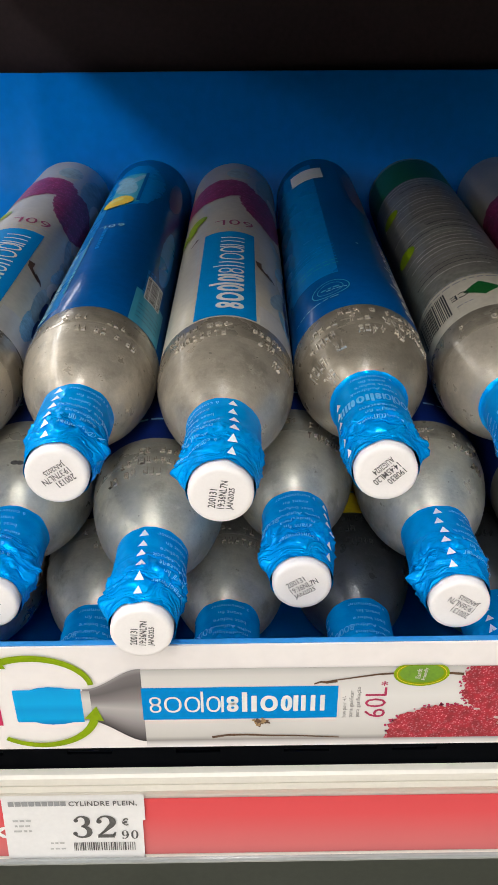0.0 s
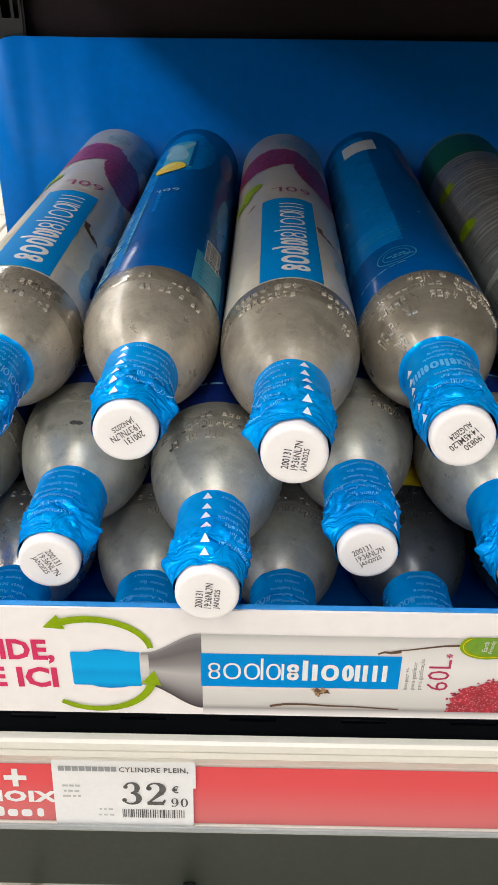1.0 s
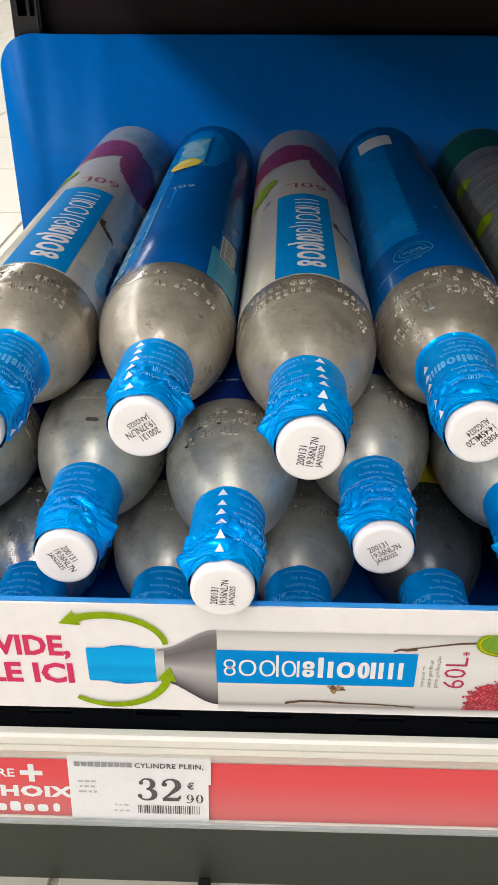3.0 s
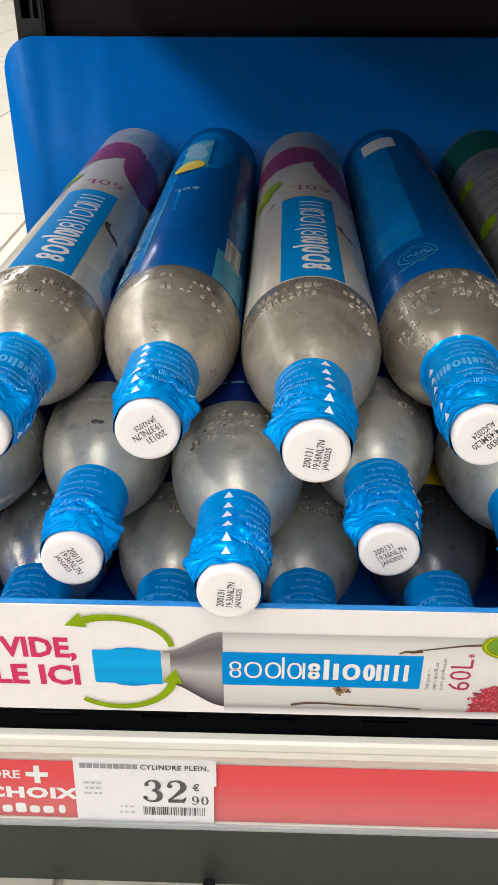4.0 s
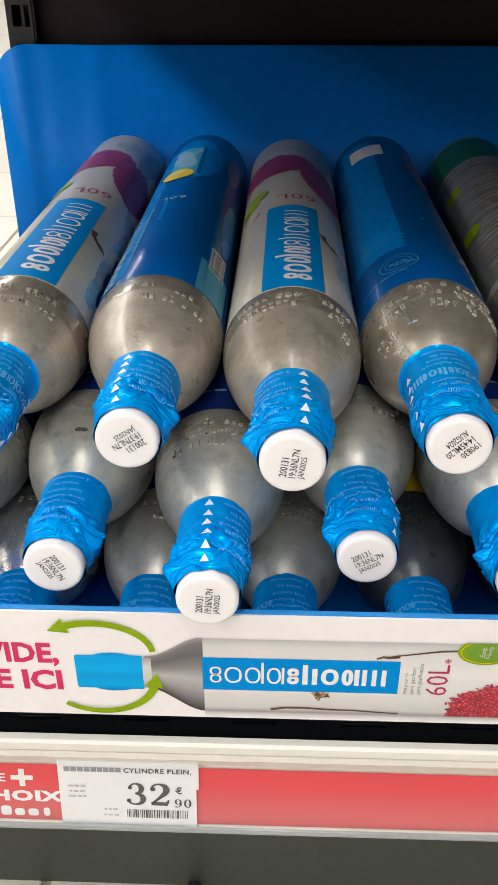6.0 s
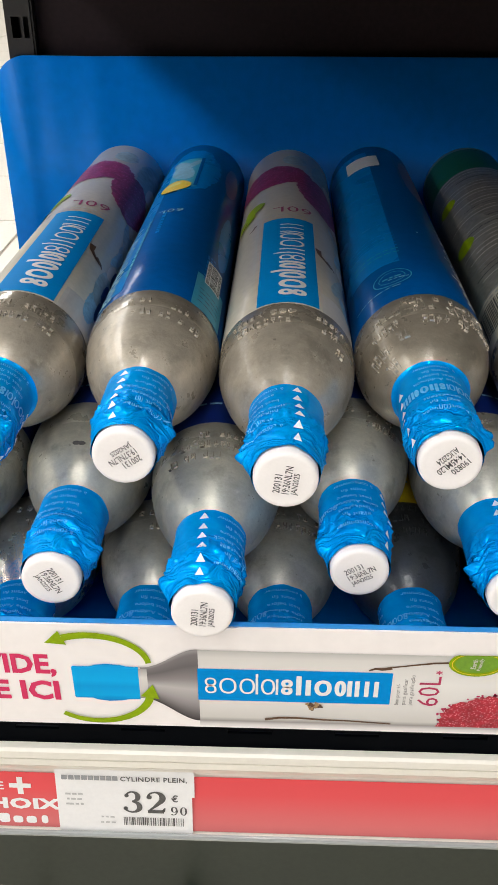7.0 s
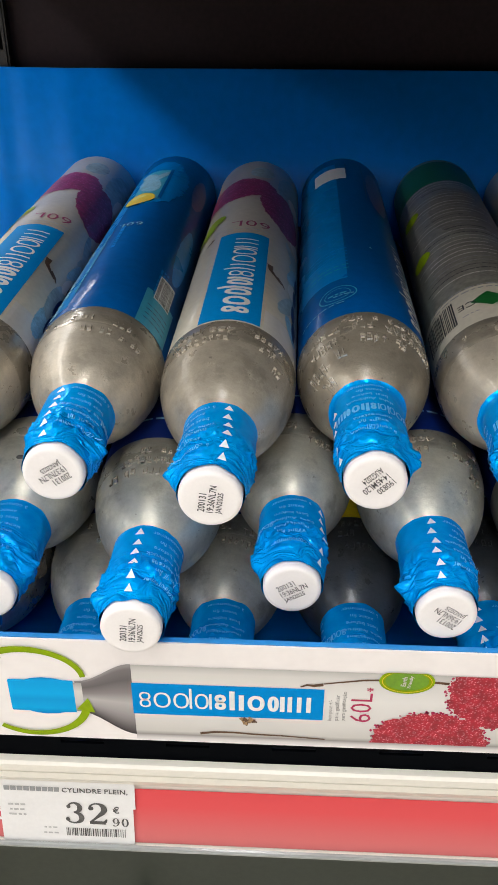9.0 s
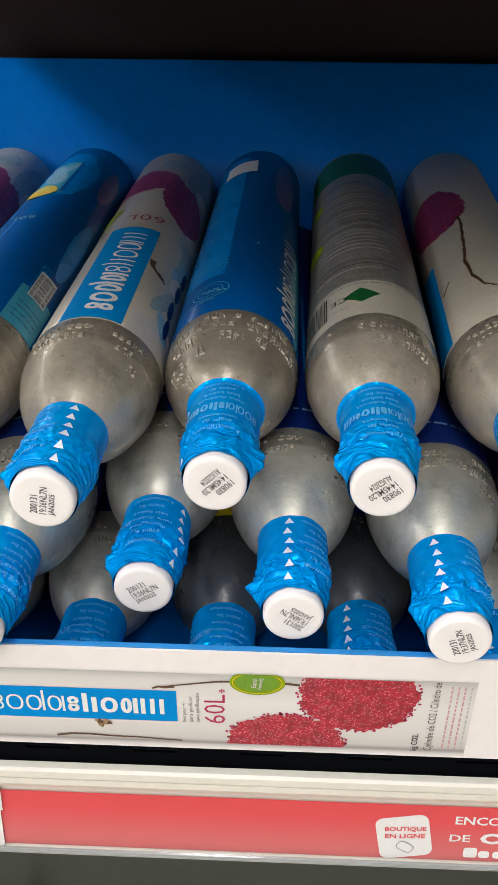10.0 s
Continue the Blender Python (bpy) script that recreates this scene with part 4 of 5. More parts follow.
def design_fruit(lab, turn):
    """White label with berries, a blue name panel and a leaf."""
    t = turn
    wrap("pale_band", f_rect(0.050, 0.0230, 22, 3), 0.1037, t + 1.36, M_LABEL_PALE, lab, up=0.00008)
    wrap("grey_wash", berry(0, 0, 0.0120, 0.034, 31), 0.342, t + 0.95, M_WASH, lab, up=0.00015)
    wrap("grey_wash", berry(0, 0, 0.0150, 0.070, 32), 0.185, t + 1.50, M_WASH, lab, up=0.00015)
    wrap("grey_wash", berry(0, 0, 0.0085, 0.014, 33), 0.362, t + 0.15, M_WASH, lab, up=0.00012)
    rnd = random.Random(round(turn * 100) + 9)
    for k in range(9):
        ss, aa = 0.120 + 0.025 * k, t + 1.02 + 0.20 * rnd.random()
        wrap("printed_splash", f_move(berry(0, 0, 0.0030 + 0.0030 * rnd.random(), 0.010 + 0.012 * rnd.random(), 200 + k), 0, 0, rnd.uniform(-25, 25)), ss, aa, (M_ICE, M_WASH, M_LABEL_PALE)[k % 3], lab, up=0.0002 + 0.00002 * k)
    wrap("printed_berry", berry(0, 0, 0.0300, 0.0250, 3), 0.320, t - 0.46, M_BERRY, lab, up=0.0003)
    wrap("printed_berry", f_move(berry(0, 0, 0.0150, 0.0400, 5), 0, 0, 10), 0.283, t + 0.72, M_BERRY, lab, up=0.0004)
    wrap("printed_leaf", f_move(f_blob(lambda a: 0.0150 * (0.30 + 0.70 * abs(math.cos(a)) ** 1.6), 36, 5), 0, 0, 62), 0.252, t - 0.84, M_GREEN, lab, up=0.0005)
    wrap("brown_twig", f_line([(0.003, 0.010), (0.0, 0.002), (-0.003, -0.006)], 0.0016, 0.5), 0.236, t - 1.02, M_BROWN, lab, up=0.0006)
    wrap("brand_panel", f_rect(0.0280, 0.1255, 18, 10), 0.1560, t, M_BRAND, lab, up=0.0002, label="bright blue name panel")
    name_on(lab, 0.106, 0.0165, 0.1545, t, M_WHITE_INK, up=0.0004)
    wrap("magenta_writing", f_fit(f_text("60L", 0.01, -0.004, 1.05), 0.0225, 0.0105), 0.2370, t + 0.08, M_MAROON, lab, up=0.0003, turn=180)
    for k in range(2):
        wrap("small_print", f_bars(0.027, 0.0022, 6, 90 + k), 0.2228 + 0.0042 * k, t + 0.02, M_PALE_INK, lab, up=0.0002)
    wrap("brown_twig", f_line([(-0.003, 0.009), (-0.0025, 0.002), (0.001, -0.003), (0.005, -0.007)], 0.0036, 0.35), 0.168, t + 0.64, M_BROWN, lab, up=0.0003)
    wrap("brown_twig", f_line([(-0.0015, 0.003), (0.002, 0.0), (0.004, -0.004)], 0.0022, 0.4), 0.163, t + 0.74, M_BROWN, lab, up=0.0004)
    wrap("brown_twig", f_line([(0.002, 0.006), (0.0, 0.002), (-0.003, 0.0)], 0.0022, 0.4), 0.216, t - 0.70, M_BROWN, lab, up=0.0003)
    for k, (dw, du) in enumerate(((0.040, 0.06), (0.018, 0.0), (-0.006, -0.05), (-0.026, -0.02))):
        wrap("blue_drip", berry(0, 0, 0.0022, 0.0105, 60 + k), 0.150 + dw, t + 1.22 + du, M_LABEL_NAVY, lab, up=0.0003)


def design_lemon(lab, turn):
    """Deep blue label with a lemon picture and a barcode."""
    t = turn
    wrap("pale_strip", f_rect(0.0120, 0.200, 8, 10), 0.200, t - 0.78, M_PANEL_BLUE, lab, up=0.0001)
    wrap("teal_picture", berry(0, 0, 0.0215, 0.056, 21), 0.320, t - 0.18, M_PANEL_BLUE, lab, up=0.0002)
    wrap("teal_picture", f_rect(0.0200, 0.0760, 12, 6), 0.312, t - 0.24, M_TEAL, lab, up=0.0003)
    wrap("teal_frame", f_rect(0.0022, 0.0760, 2, 6), 0.314, t + 0.06, M_LABEL_BLUE, lab, up=0.0004)
    for k, (dw, du, rx, rz, turned) in enumerate(((0.012, -0.05, 0.0075, 0.020, 12), (0.030, 0.10, 0.0030, 0.016, -20), (-0.022, -0.02, 0.0085, 0.0070, 20), (0.036, -0.16, 0.0050, 0.010, 30))):
        wrap("ice_picture", f_move(berry(0, 0, rx, rz, 80 + k), 0, 0, turned), 0.300 + dw, t - 0.26 + du, M_ICE, lab, up=0.00035 + 0.00004 * k)
    wrap("printed_lemon", f_move(f_blob(oval(0.0100, 0.0125), 40, 6), 0, 0, 10), 0.277, t - 0.36, M_YELLOW, lab, up=0.0006)
    wrap("lemon_shine", f_move(f_blob(oval(0.0050, 0.0040), 24, 3), 0, 0, 10), 0.2810, t - 0.40, M_PALE_YELLOW, lab, up=0.0007)
    wrap("purple_print", berry(0, 0, 0.0060, 0.034, 24), 0.325, t + 0.88, M_PURPLE, lab, up=0.0002)
    wrap("teal_wash", berry(0, 0, 0.0055, 0.046, 25), 0.205, t + 1.02, M_PANEL_BLUE, lab, up=0.0002)
    wrap("pale_writing", f_fit(f_text("60L", 0.01, 0.0, 1.1), 0.0145, 0.0060), 0.2200, t - 0.24, M_ICE, lab, up=0.0003, turn=180)
    name_on(lab, 0.110, 0.014, 0.150, t - 0.98, M_ICE, up=0.0004)
    wrap("pale_line", f_bars(0.090, 0.0016, 16, 41), 0.165, t - 0.60, M_TEAL, lab, up=0.0003, turn=90)
    wrap("pale_line", f_bars(0.038, 0.0022, 8, 42), 0.198, t - 0.34, M_PANEL_BLUE, lab, up=0.0003, turn=90)
    for k in range(3):
        wrap("pale_line", f_bars(0.034, 0.0013, 6, 43 + k), 0.146, t + 0.70 + 0.07 * k, M_PANEL_BLUE, lab, up=0.0003, turn=90)
    wrap("teal_panel", f_rect(0.020, 0.040, 8, 4), 0.1120, t + 0.90, M_TEAL, lab, up=0.0003)
    wrap("barcode_ground", f_rect(0.011, 0.030, 8, 4), 0.140, t + 0.90, M_WHITE_INK, lab, up=0.0004)
    wrap("barcode", f_move(f_barcode(0.028, 0.010, 5), 0, 0, 90), 0.140, t + 0.90, M_INK, lab, up=0.0005)
    for k in range(4):
        wrap("small_print", f_bars(0.014, 0.0008, 4, 44 + k), 0.100 + 0.005 * k, t + 0.90, M_LABEL_NAVY, lab, up=0.0004)


def design_seal(lab, turn):
    """Blue label with a paler panel, a round seal and white name shapes."""
    t = turn
    wrap("blue_panel", f_rect(0.0380, 0.240, 20, 10), 0.2580, t - 0.86, M_PANEL_BLUE, lab)
    wrap("white_patch", f_rect(0.0230, 0.030, 8, 3), 0.3490, t - 0.38, M_WHITE_INK, lab, up=0.0003)
    for k in range(7):
        wrap("small_print", f_bars(0.026, 0.0010, 6, 60 + k), 0.152 + 0.0052 * k, t - 0.62, M_TEAL if k < 2 else M_BRAND, lab, up=0.0003)
    wrap("round_seal", f_ring(0.0096, 0.0096, 0.0006, 36, 1.0), 0.119, t - 0.42, M_TEAL, lab, up=0.0003)
    wrap("round_seal", f_ring(0.0066, 0.0066, 0.0004, 30, 1.0), 0.119, t - 0.42, M_TEAL, lab, up=0.0003)
    wrap("seal_bar", f_bars(0.009, 0.0016, 3, 48), 0.119, t - 0.42, M_TEAL, lab, up=0.0003)
    wrap("small_print", f_bars(0.010, 0.0009, 4, 50), 0.117, t - 0.32, M_ICE, lab)
    wrap("pale_line", f_bars(0.026, 0.0007, 6, 51), 0.108, t - 0.75, M_ICE, lab)
    name_on(lab, 0.115, 0.0155, 0.158, t + 0.92, M_WHITE_INK)
    wrap("white_dot", f_blob(lambda a: 0.0008, 8, 1), 0.185, t + 0.25, M_WHITE_INK, lab)
    wrap("purple_print", berry(0, 0, 0.0080, 0.052, 26), 0.320, t + 0.72, M_PURPLE, lab, up=0.0003)
    wrap("dark_line", f_line([(0.0, 0.060), (0.0004, 0.020), (-0.0003, -0.030)], 0.0014, 0.6), 0.315, t + 0.40, M_LABEL_NAVY, lab, up=0.0004)
    wrap("dark_line", f_line([(0.0, 0.028), (0.0, -0.010)], 0.0016, 0.6), 0.348, t + 0.02, M_LABEL_NAVY, lab, up=0.0004)
    wrap("teal_wash", berry(0, 0, 0.0060, 0.060, 28), 0.150, t + 1.20, M_TEAL, lab, up=0.0002)


def design_notice(lab, turn):
    """Silver-grey back label with lines of print, a barcode and a green diamond."""
    t = turn
    wrap("green_band", f_rect(0.150, 0.056, 56, 3), 0.3610, t, M_DARK_GREEN, lab)
    wrap("white_field", f_rect(0.150, 0.040, 56, 4), 0.1125, t, M_LABEL_WHITE, lab, up=0.0001)
    rnd = random.Random(77)
    for k in range(31):
        wide = rnd.choice((0.052, 0.046, 0.038, 0.024))
        wrap("small_print", f_bars(wide, rnd.choice((0.0008, 0.0010, 0.0013)), 19, 100 + k, 0.22), 0.150 + 0.0060 * k, t + 0.10 + rnd.uniform(-0.25, 0.25), rnd.choice((M_LABEL_PALE, M_LABEL_PALE, M_LABEL_WHITE, M_GREY_INK, M_INK)), lab, up=0.0002)
    wrap("grey_wash", berry(0, 0, 0.0230, 0.030, 91), 0.172, t + 0.25, M_NOTICE_GREY, lab, up=0.00012)
    wrap("grey_wash", berry(0, 0, 0.0210, 0.050, 92), 0.262, t + 0.45, M_NOTICE_GREY, lab, up=0.00012)
    for ss in (0.208, 0.286):
        wrap("green_drop", f_blob(lambda a: 0.0100 * (0.75 + 0.25 * math.cos(a)), 28, 5), ss, t - 0.80, M_GREEN, lab, up=0.0004)
    for k in range(2):
        wrap("small_print", f_bars(0.060, 0.0013, 13, 130 + k), 0.1290 + 0.004 * k, t + 0.15, M_GREY_INK, lab, up=0.0003)
    wrap("barcode", f_barcode(0.022, 0.026, 15), 0.1130, t - 0.72, M_INK, lab, up=0.0003)
    wrap("ce_mark", f_text("CE", 0.0080, 0.0), 0.1140, t - 0.16, M_INK, lab, up=0.0003, turn=180)
    wrap("green_diamond", f_blob(lambda a: 1 / (abs(math.cos(a)) / 0.0088 + abs(math.sin(a)) / 0.0085), 24, 5), 0.1145, t + 0.20, M_DARK_GREEN, lab, up=0.0003, label="dark green hazard diamond")
    wrap("small_print", f_bars(0.008, 0.001, 3, 140), 0.1035, t - 0.14, M_GREY_INK, lab, up=0.0003)


def design_drip(lab, turn):
    """White label with a purple block, a brown drip and a blue side."""
    t = turn
    wrap("printed_berry", berry(0, 0, 0.0215, 0.0400, 13), 0.265, t - 0.62, M_BERRY, lab)
    wrap("blue_side", f_rect(0.018, 0.100, 10, 8), 0.144, t - 1.20, M_BRAND, lab)
    wrap("grey_print", f_rect(0.024, 0.290, 10, 8), 0.236, t + 0.75, M_PALE_INK, lab, up=0.00008)
    pts = [(0.0, 0.050), (0.001, 0.038), (0.0, 0.025), (-0.001, 0.012), (-0.002, -0.004), (-0.004, -0.022), (-0.003, -0.044), (0.001, -0.060), (0.006, -0.065)]
    for i in range(0, len(pts) - 1):
        wrap("brown_drip", f_line([pts[i], ((pts[i][0] + pts[i + 1][0]) / 2 + 0.0004, (pts[i][1] + pts[i + 1][1]) / 2), pts[i + 1]], 0.0020, 0.6), 0.190, t - 0.15, M_BROWN, lab, up=0.0003)
    wrap("brown_twig", f_line([(-0.003, -0.004), (0.0, 0.0), (0.003, 0.006)], 0.0016, 0.5), 0.150, t - 0.75, M_BROWN, lab)


def design_plain(lab, turn):
    wrap("pale_line", f_bars(0.060, 0.0016, 10, 55), 0.110, turn, M_ICE, lab)
    wrap("pale_line", f_bars(0.100, 0.0016, 16, 56), 0.200, turn - 0.4, M_PANEL_BLUE, lab, turn=90)


DESIGNS = {"fruit": (design_fruit, M_LABEL_WHITE, "white label with berry print"),
           "lemon": (design_lemon, M_LABEL_BLUE, "deep blue label with lemon print"),
           "seal": (design_seal, M_LABEL_BLUE, "deep blue label with round seal"),
           "notice": (design_notice, M_LABEL_SILVER, "silver-grey label with printed notice"),
           "drip": (design_drip, M_LABEL_WHITE, "white label with brown drip print"),
           "navy": (design_plain, M_LABEL_NAVY, "navy blue label"),
           "yellow": (design_plain, M_YELLOW, "yellow label")}
CODES = {"jan": ("200131", "19:36NL7N", "JAN2025"), "jan7": ("200131", "19:37NL7N", "JAN2025"), "aug": ("190830", "14:45ML20", "AUG2024")}
SLEEVE_WORDS = ("à consommer", "avant fin", "best before", "siehe Aufdruck", "mindestens", "avant fin", "à consommer")

SIDE_WORDS = ("voir bouchon", "de préférence", "before end: see", "Aufdruck Kappe", "haltbar bis")


def raised(name, shapes, s, angle, body, deep, metal, lift=0.00075):
    """Raised strokes on the shoulder: lifted tops with sloping sides."""
    verts, out = [], []
    for k, shape in enumerate(shapes):
        pts, faces = f_move(shape, 0, 0, 180)
        n, o = len(pts), len(verts)
        for up in (lift + 0.00004 * (k % 5), -0.0003):
            for u, w in pts:
                ss, a = s + w, angle + u / 0.0285
                r = dome_radius(ss, deep) + up
                verts.append((r * math.sin(a), ss, r * math.cos(a)))
        edges = {(a, b) for f in faces for a, b in zip(f, f[1:] + f[:1])}
        out += [tuple(o + q for q in f) for f in faces]
        out += [(o + b, o + a, o + a + n, o + b + n) for a, b in sorted(edges) if (b, a) not in edges]
    mesh_ob(name, verts, out, metal, body)["kind"] = "stuff"


def stamping(body, seed, lines, deep, metal, big):
    """Stamped marks round the shoulder: letter-like strokes, or figures where a line names them."""
    rnd = random.Random(seed)
    for line in lines:
        s, a0, a1 = line[:3]
        if len(line) > 3:
            raised("stamping", [f_fit(f_text(line[3], 0.0050, 0.02, 1.1), (a1 - a0) * 0.0285, 0.0047 * big)], s, (a0 + a1) / 2, body, deep, metal)
            continue
        shapes, a = [], a0
        while a < a1:
            if rnd.random() < 0.86:
                g = [f_rect(0.00050, 0.0046, 1, 1, rnd.choice((-0.0011, -0.0011, 0.0)), 0)]
                for _ in range(rnd.choice((1, 2, 2))):
                    g.append(f_rect(0.0024, 0.00045, 1, 1, 0.0, rnd.choice((-0.0020, 0.0, 0.0020))))
                if rnd.random() < 0.6:
                    g.append(f_rect(0.00050, rnd.choice((0.0022, 0.0046)), 1, 1, 0.0011, rnd.choice((0.0, 0.0011))))
                dz = rnd.uniform(-0.0003, 0.0003)
                shapes += [f_move(q, -(a - (a0 + a1) / 2) * 0.0285, dz, 0, big) for q in g]
            a += rnd.choice((0.112, 0.122, 0.130)) * (0.5 + big / 2)
        if shapes:
            raised("stamping", shapes, s, (a0 + a1) / 2, body, deep, metal)


def gas_bottle(x, y, z, design, turn, arrows, flap, code, code_turn, seed, label, yaw=0.0, dark=False, stamps=(), words=0.0, worn=False, mark=False, bright=False):
    rnd = random.Random(seed)
    root = tagged(new("gas_bottle"), label, "gas bottle", "stacked gas bottles")
    root.matrix_world = pose(x, y, z, 0, 0, yaw)
    deep = STEEP if mark else DEEP
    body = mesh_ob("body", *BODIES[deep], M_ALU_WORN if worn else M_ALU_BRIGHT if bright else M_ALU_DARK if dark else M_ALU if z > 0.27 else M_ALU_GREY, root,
                   "tarnished aluminium body" if worn else "polished aluminium body" if bright else "blasted aluminium body", True)
    draw, ground, text = DESIGNS[design]
    v, f = open_tube(LABEL_PROFILE)
    lab = mesh_ob("label", v, f, ground, root, text, True)
    draw(lab, turn)
    if not dark and not bright:
        edge = S_BAND + rnd.uniform(-0.0015, 0.0015)
        v, f = open_tube([(edge, dome_radius(edge, deep) + 0.00003), (edge + 0.0004, dome_radius(edge + 0.0004, deep) + 0.0002)]
                         + [(edge + 0.0004 + (S_LABEL - edge) * q / 8, dome_radius(edge + 0.0004 + (S_LABEL - edge) * q / 8, deep) + 0.0002) for q in range(1, 9)])
        mesh_ob("clear_wrap", v, f, M_ALU_WRAP if z > 0.27 else M_ALU_WRAP_GREY, root, "clear glossy film over the metal shoulder", True)
    if stamps:
        stamping(body, seed, stamps, deep, M_ALU_DARK if dark else M_STAMP, 0.86 if worn else 0.72)
    cap = mesh_ob("cap", CAP_V, CAP_F, M_CAP, root, "white plastic cap")
    for p in cap.data.polygons:
        p.use_smooth = len(p.vertices) == 4
    for k, line in enumerate(CODES[code]):
        w = 0.00130 * len(line)
        sv, sf = f_move(f_fit(f_text(line, 0.0030, 0.012, 1.0), w, 0.00270), w / 2 - 0.0056, 0.0033 * (1 - k) - 0.0002)
        sv, sf = f_move((sv, sf), 0.0004, 0.0002, code_turn)
        mesh_ob("date_code", [(u, -0.00012, w) for u, w in sv], sf, M_CODE, cap)
    end = S1_TALL if mark else S1
    sv, sf = sleeve_shape(seed, flap, end, deep)
    sleeve = mesh_ob("seal_sleeve", sv, sf, M_FILM, root, "wrinkled blue plastic seal", True)

    def rad(s, a):
        return sleeve_radius(sv, s, a, end)
    tri = ([(-0.0019, -0.0017), (0.0019, -0.0017), (0, 0.0021)], [(0, 1, 2)])
    for k in range(6):
        wrap("printed_arrow", tri, 0.0090 + 0.0066 * k, arrows + rnd.uniform(-0.03, 0.03), M_FILM_WHITE, sleeve, rad, 0.0002)
    rows = (0.0505, 0.0468, 0.0430, 0.0392, 0.0245, 0.0205, 0.0165) if mark else [0.0420 - 0.0046 * k for k in range(7)]
    for s, word in zip(rows, SLEEVE_WORDS):
        wrap("pale_writing", f_text(word, 0.0032, 0.0, 1.0), s, arrows + words, M_FILM_INK, sleeve, rad, 0.0002, 180)
    side = 1 if words > 0 else -1
    for k, word in enumerate(SIDE_WORDS):
        wrap("pale_writing", f_text(word, 0.0030, 0.0, 1.0), 0.0415 - 0.0046 * k, arrows + words + side * 1.95, M_FILM_INK, sleeve, rad, 0.0002, 180)
    if mark:
        name_on(sleeve, 0.033, 0.0068, 0.0320, arrows + words, M_FILM_INK, rad, 180, 0.0002)
    else:
        name_on(sleeve, 0.024, 0.0050, 0.027, arrows + words + (1.35 if words > 0 else -1.35), M_FILM_INK, rad, 180, 0.0002)
    return root


ZA, ZB, ZC3 = 0.288, 0.236, 0.184
FRUIT = "aluminium gas bottle with white berry label lying on the stack"
BLUE = "aluminium gas bottle with deep blue label lying on the stack"
GREY = "aluminium gas bottle with silver-grey notice label lying on the stack"
MID = "aluminium gas bottle lying in the middle layer of the stack"
LOW = "aluminium gas bottle lying in the tray under the others"
ST1 = ((0.0845, -0.85, -0.40), (0.0840, -0.25, 0.12, "483"), (0.0835, 0.45, 0.95), (0.0770, -0.75, 0.05), (0.0760, 0.35, 0.85), (0.0690, 0.75, 1.05))
ST2 = ((0.0865, -0.35, 0.20), (0.0855, 0.30, 0.95, "EN1976"), (0.0805, -1.05, -0.35), (0.0795, -0.20, 0.10), (0.0785, 0.25, 0.60, "BAR"), (0.0780, 0.70, 1.15),
       (0.0720, -0.10, 0.65), (0.0730, -1.10, -0.55), (0.0660, -0.62, -0.40, "TR"), (0.0640, -1.25, -0.85), (0.0570, -1.10, -0.80))
ST3 = ((0.0815, -0.30, 0.05, "10 3"), (0.0800, 0.30, 0.75), (0.0725, -0.05, 0.90), (0.0850, -0.75, -0.55))
ST4 = ((0.0825, -0.20, 0.75), (0.0755, -0.60, 0.70), (0.0690, -0.75, 0.15))
# top layer
gas_bottle(-0.130, 0.2675, ZA, "fruit", 0.12, 1.9, 1.2, "jan", 40, 1, FRUIT, stamps=ST3, words=-1.3, mark=True)
gas_bottle(-0.0697, 0.2708, ZA, "lemon", 0.05, -0.35, 1.35, "jan7", 212, 2, BLUE, stamps=ST3, words=0.9)
gas_bottle(-0.010, 0.2573, ZA, "fruit", 0.0, 0.30, -1.5, "jan", 82, 3, FRUIT, stamps=ST1, words=-1.0, yaw=-0.5)
gas_bottle(0.0498, 0.2702, ZA, "seal", 0.0, -1.25, 1.4, "aug", 225, 4, BLUE, stamps=ST2, words=1.2, worn=True, mark=True, yaw=-0.9)
gas_bottle(0.1103, 0.2690, ZA, "notice", -0.40, 2.6, -1.4, "aug", 220, 5, GREY, stamps=ST3, words=-2.6, mark=True, yaw=-2.4)
gas_bottle(0.1725, 0.274, ZA, "drip", -0.25, 1.6, -1.2, "jan", 60, 6, FRUIT, stamps=ST1, words=-1.2, yaw=-3.3)
# middle layer
gas_bottle(-0.160, 0.262, ZB, "navy", 0.0, 0.4, 1.3, "jan", 30, 11, MID, stamps=ST3, words=-1.0)
spotted = gas_bottle(-0.1006, 0.2616, ZB, "navy", 0.3, 2.4, 1.3, "jan", 300, 12, MID, stamps=(), words=-2.5)
gas_bottle(-0.040, 0.2448, ZB, "navy", 0.1, -0.10, -1.35, "jan", 85, 13, MID, stamps=ST4, words=0.95)
gas_bottle(0.0206, 0.2705, ZB, "navy", 0.2, 0.95, -1.4, "jan", 30, 14, MID, stamps=ST3, words=-1.0)
gas_bottle(0.080, 0.2580, ZB, "navy", 0.6, -0.15, -1.4, "jan", 148, 15, MID, stamps=ST1, words=0.95)
gas_bottle(0.1415, 0.2480, ZB, "navy", 0.9, -0.40, -1.4, "jan7", 112, 16, MID, stamps=ST1, words=1.25, yaw=-1.0)
gas_bottle(0.2045, 0.262, ZB, "navy", 0.9, 0.3, -1.4, "jan", 90, 17, MID, stamps=ST1, words=0.95, yaw=-1.0)
wrap("dark_mark", f_blob(lambda a: 0.0009 + 0.0008 * abs(math.cos(a)), 16, 3), 0.0635, 0.03, M_MARK, spotted.children[0], lambda s, a: dome_radius(s), 0.0001)
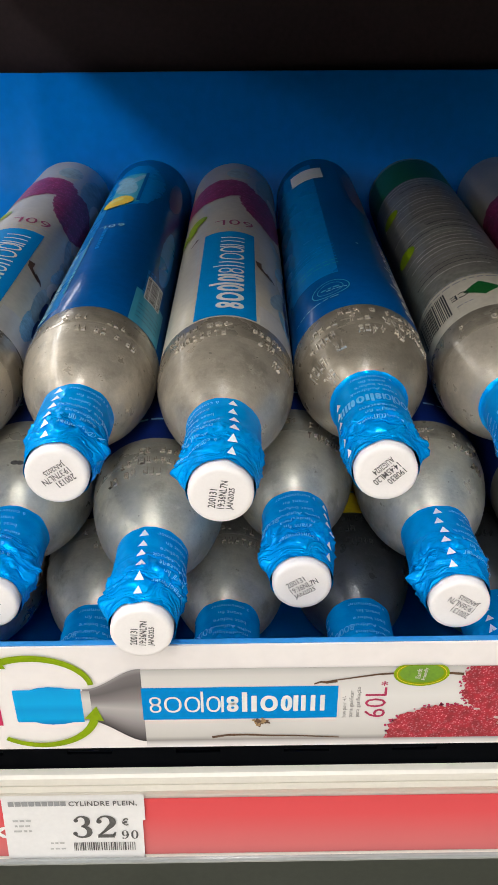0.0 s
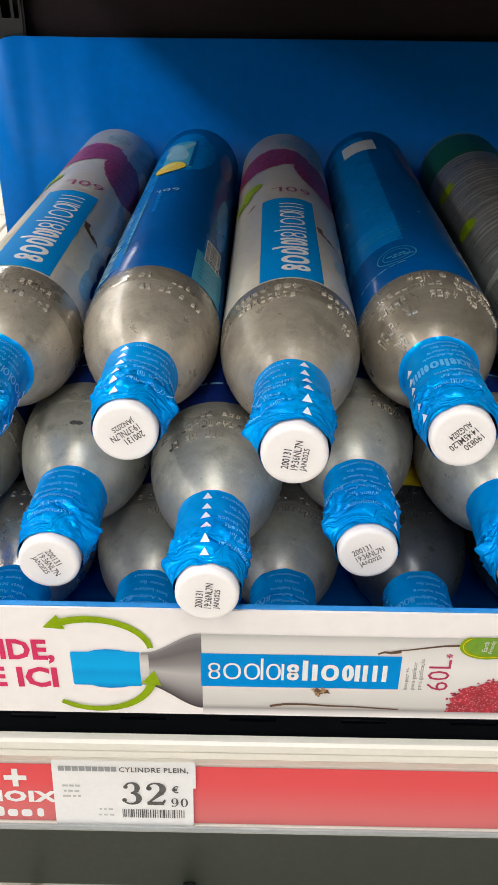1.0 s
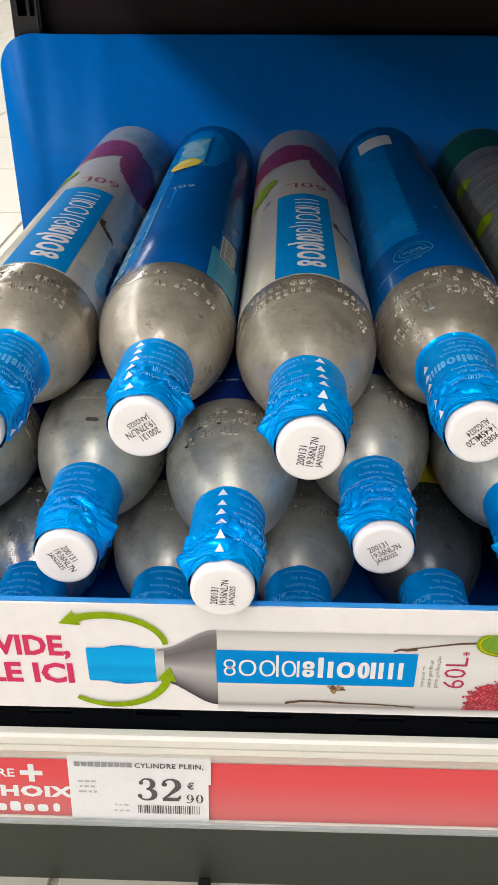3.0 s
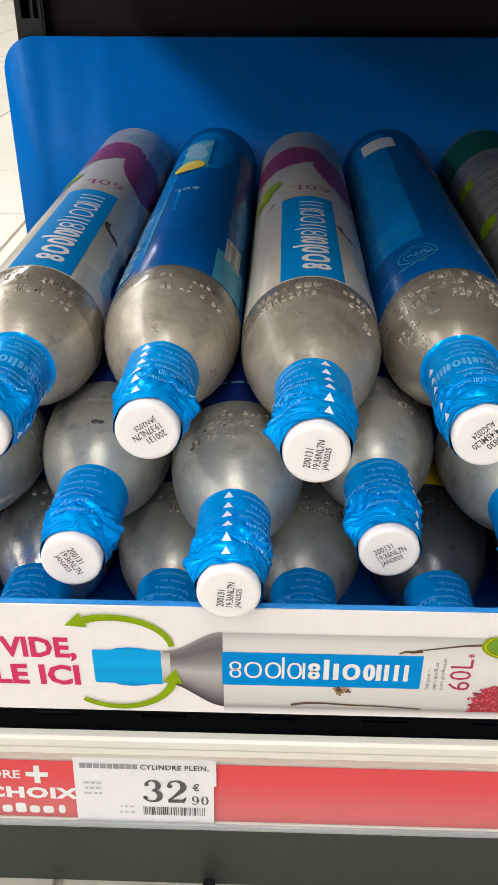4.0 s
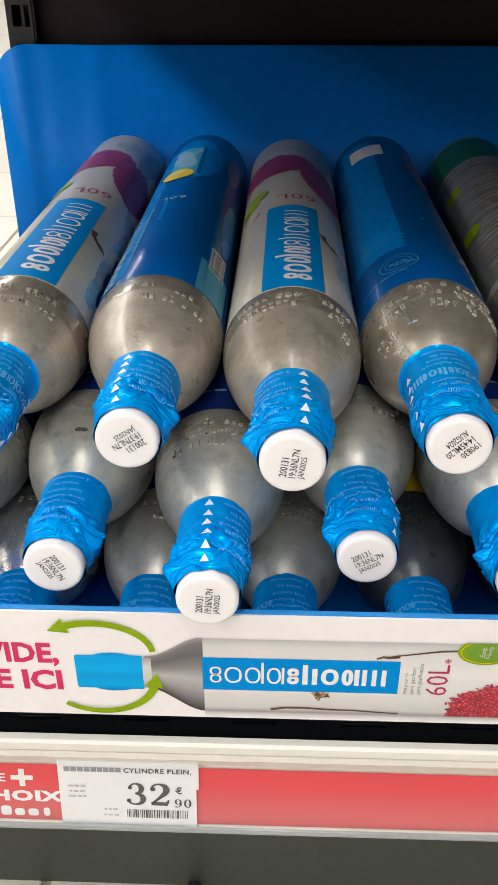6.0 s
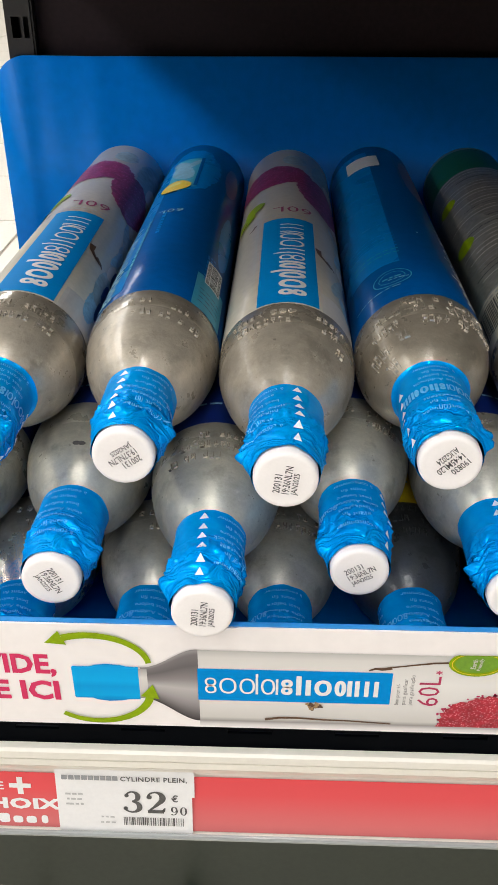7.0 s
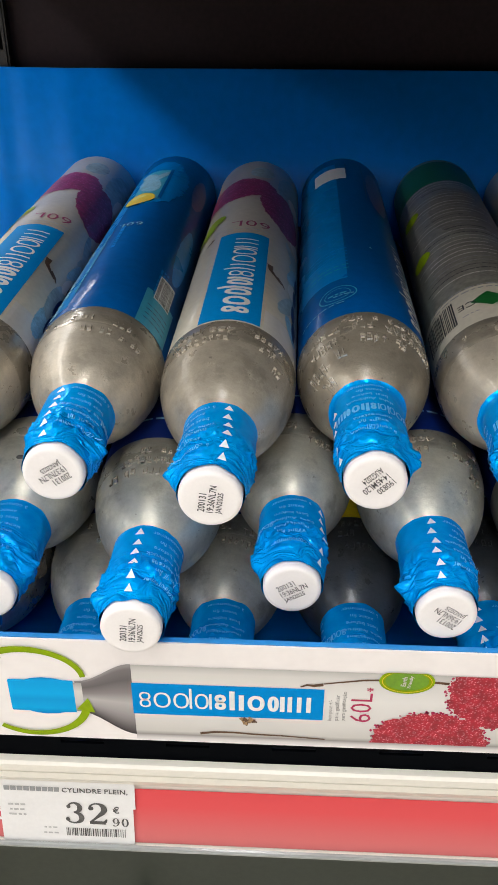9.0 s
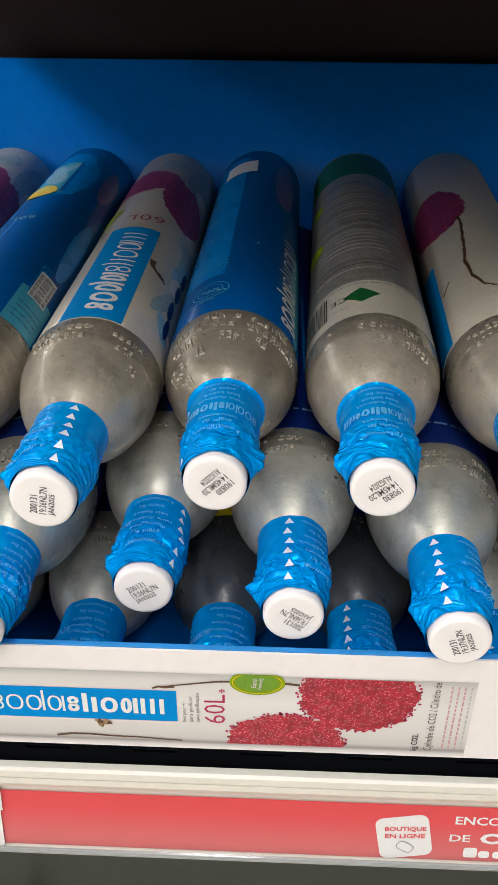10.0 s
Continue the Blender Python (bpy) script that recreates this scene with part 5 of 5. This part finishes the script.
# bottom layer
for k, (bx, by, dk, ds, ar, wd) in enumerate((
        (-0.190, 0.264, False, "navy", 0.4, -1.0), (-0.130, 0.260, False, "navy", 1.8, -1.8), (-0.070, 0.2585, False, "navy", 1.9, -1.7), (-0.010, 0.2605, False, "navy", 2.0, -1.9),
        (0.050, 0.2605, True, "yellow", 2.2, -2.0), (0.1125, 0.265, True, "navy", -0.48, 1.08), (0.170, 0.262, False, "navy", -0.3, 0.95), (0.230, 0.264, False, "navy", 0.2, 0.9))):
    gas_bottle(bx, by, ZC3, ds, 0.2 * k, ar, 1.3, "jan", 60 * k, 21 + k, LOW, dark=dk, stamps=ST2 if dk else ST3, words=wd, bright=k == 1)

# ---- ceiling lights ----
for lx, wide, watts in LAMPS:
    cl = tagged(new("ceiling_light"), "long white strip light under the ceiling", "ceiling light", "strip lights")
    cl.location = (lx, LAMP_Y, CEILING)
    part("housing", box(-wide / 2 - 0.02, wide / 2 + 0.02, -LAMP_LONG / 2 - 0.05, LAMP_LONG / 2 + 0.05, -0.07, -0.002, 0.005), M_CEIL, cl)

# ---- floor tiles ----
tile_mesh = None
for i in range(-8, 5):
    for j in range(-6, 10):
        if tile_mesh is None:
            g = 0.0025
            bm = box(g, TILE - g, g, TILE - g, -0.0035, 0.0, 0.001, 1)
            first = part("tile", bm, M_TILE, floor)
            tile_mesh = first.data
            ob = first
        else:
            ob = new("tile", tile_mesh)
            ob.parent = floor
        ob.location = (TX + i * TILE, TY + j * TILE, 0)

# the rest of the tiling, too far off to pick apart
verts, faces = [], []
for i in range(-34, 28):
    for j in range(-16, 55):
        if -8 <= i < 5 and -6 <= j < 10:
            continue
        x, y, g, o = TX + i * TILE, TY + j * TILE, 0.0025, len(verts)
        verts += [(x + g, y + g, 0.0), (x + TILE - g, y + g, 0.0), (x + TILE - g, y + TILE - g, 0.0), (x + g, y + TILE - g, 0.0)]
        verts += [(x + g, y + g, -0.0034), (x + TILE - g, y + g, -0.0034), (x + TILE - g, y + TILE - g, -0.0034), (x + g, y + TILE - g, -0.0034)]
        faces += [(o, o + 1, o + 2, o + 3)] + [(o + k, o + 4 + k, o + 4 + (k + 1) % 4, o + (k + 1) % 4) for k in range(4)]
mesh_ob("tiling", verts, faces, M_TILE, floor)["kind"] = "stuff"
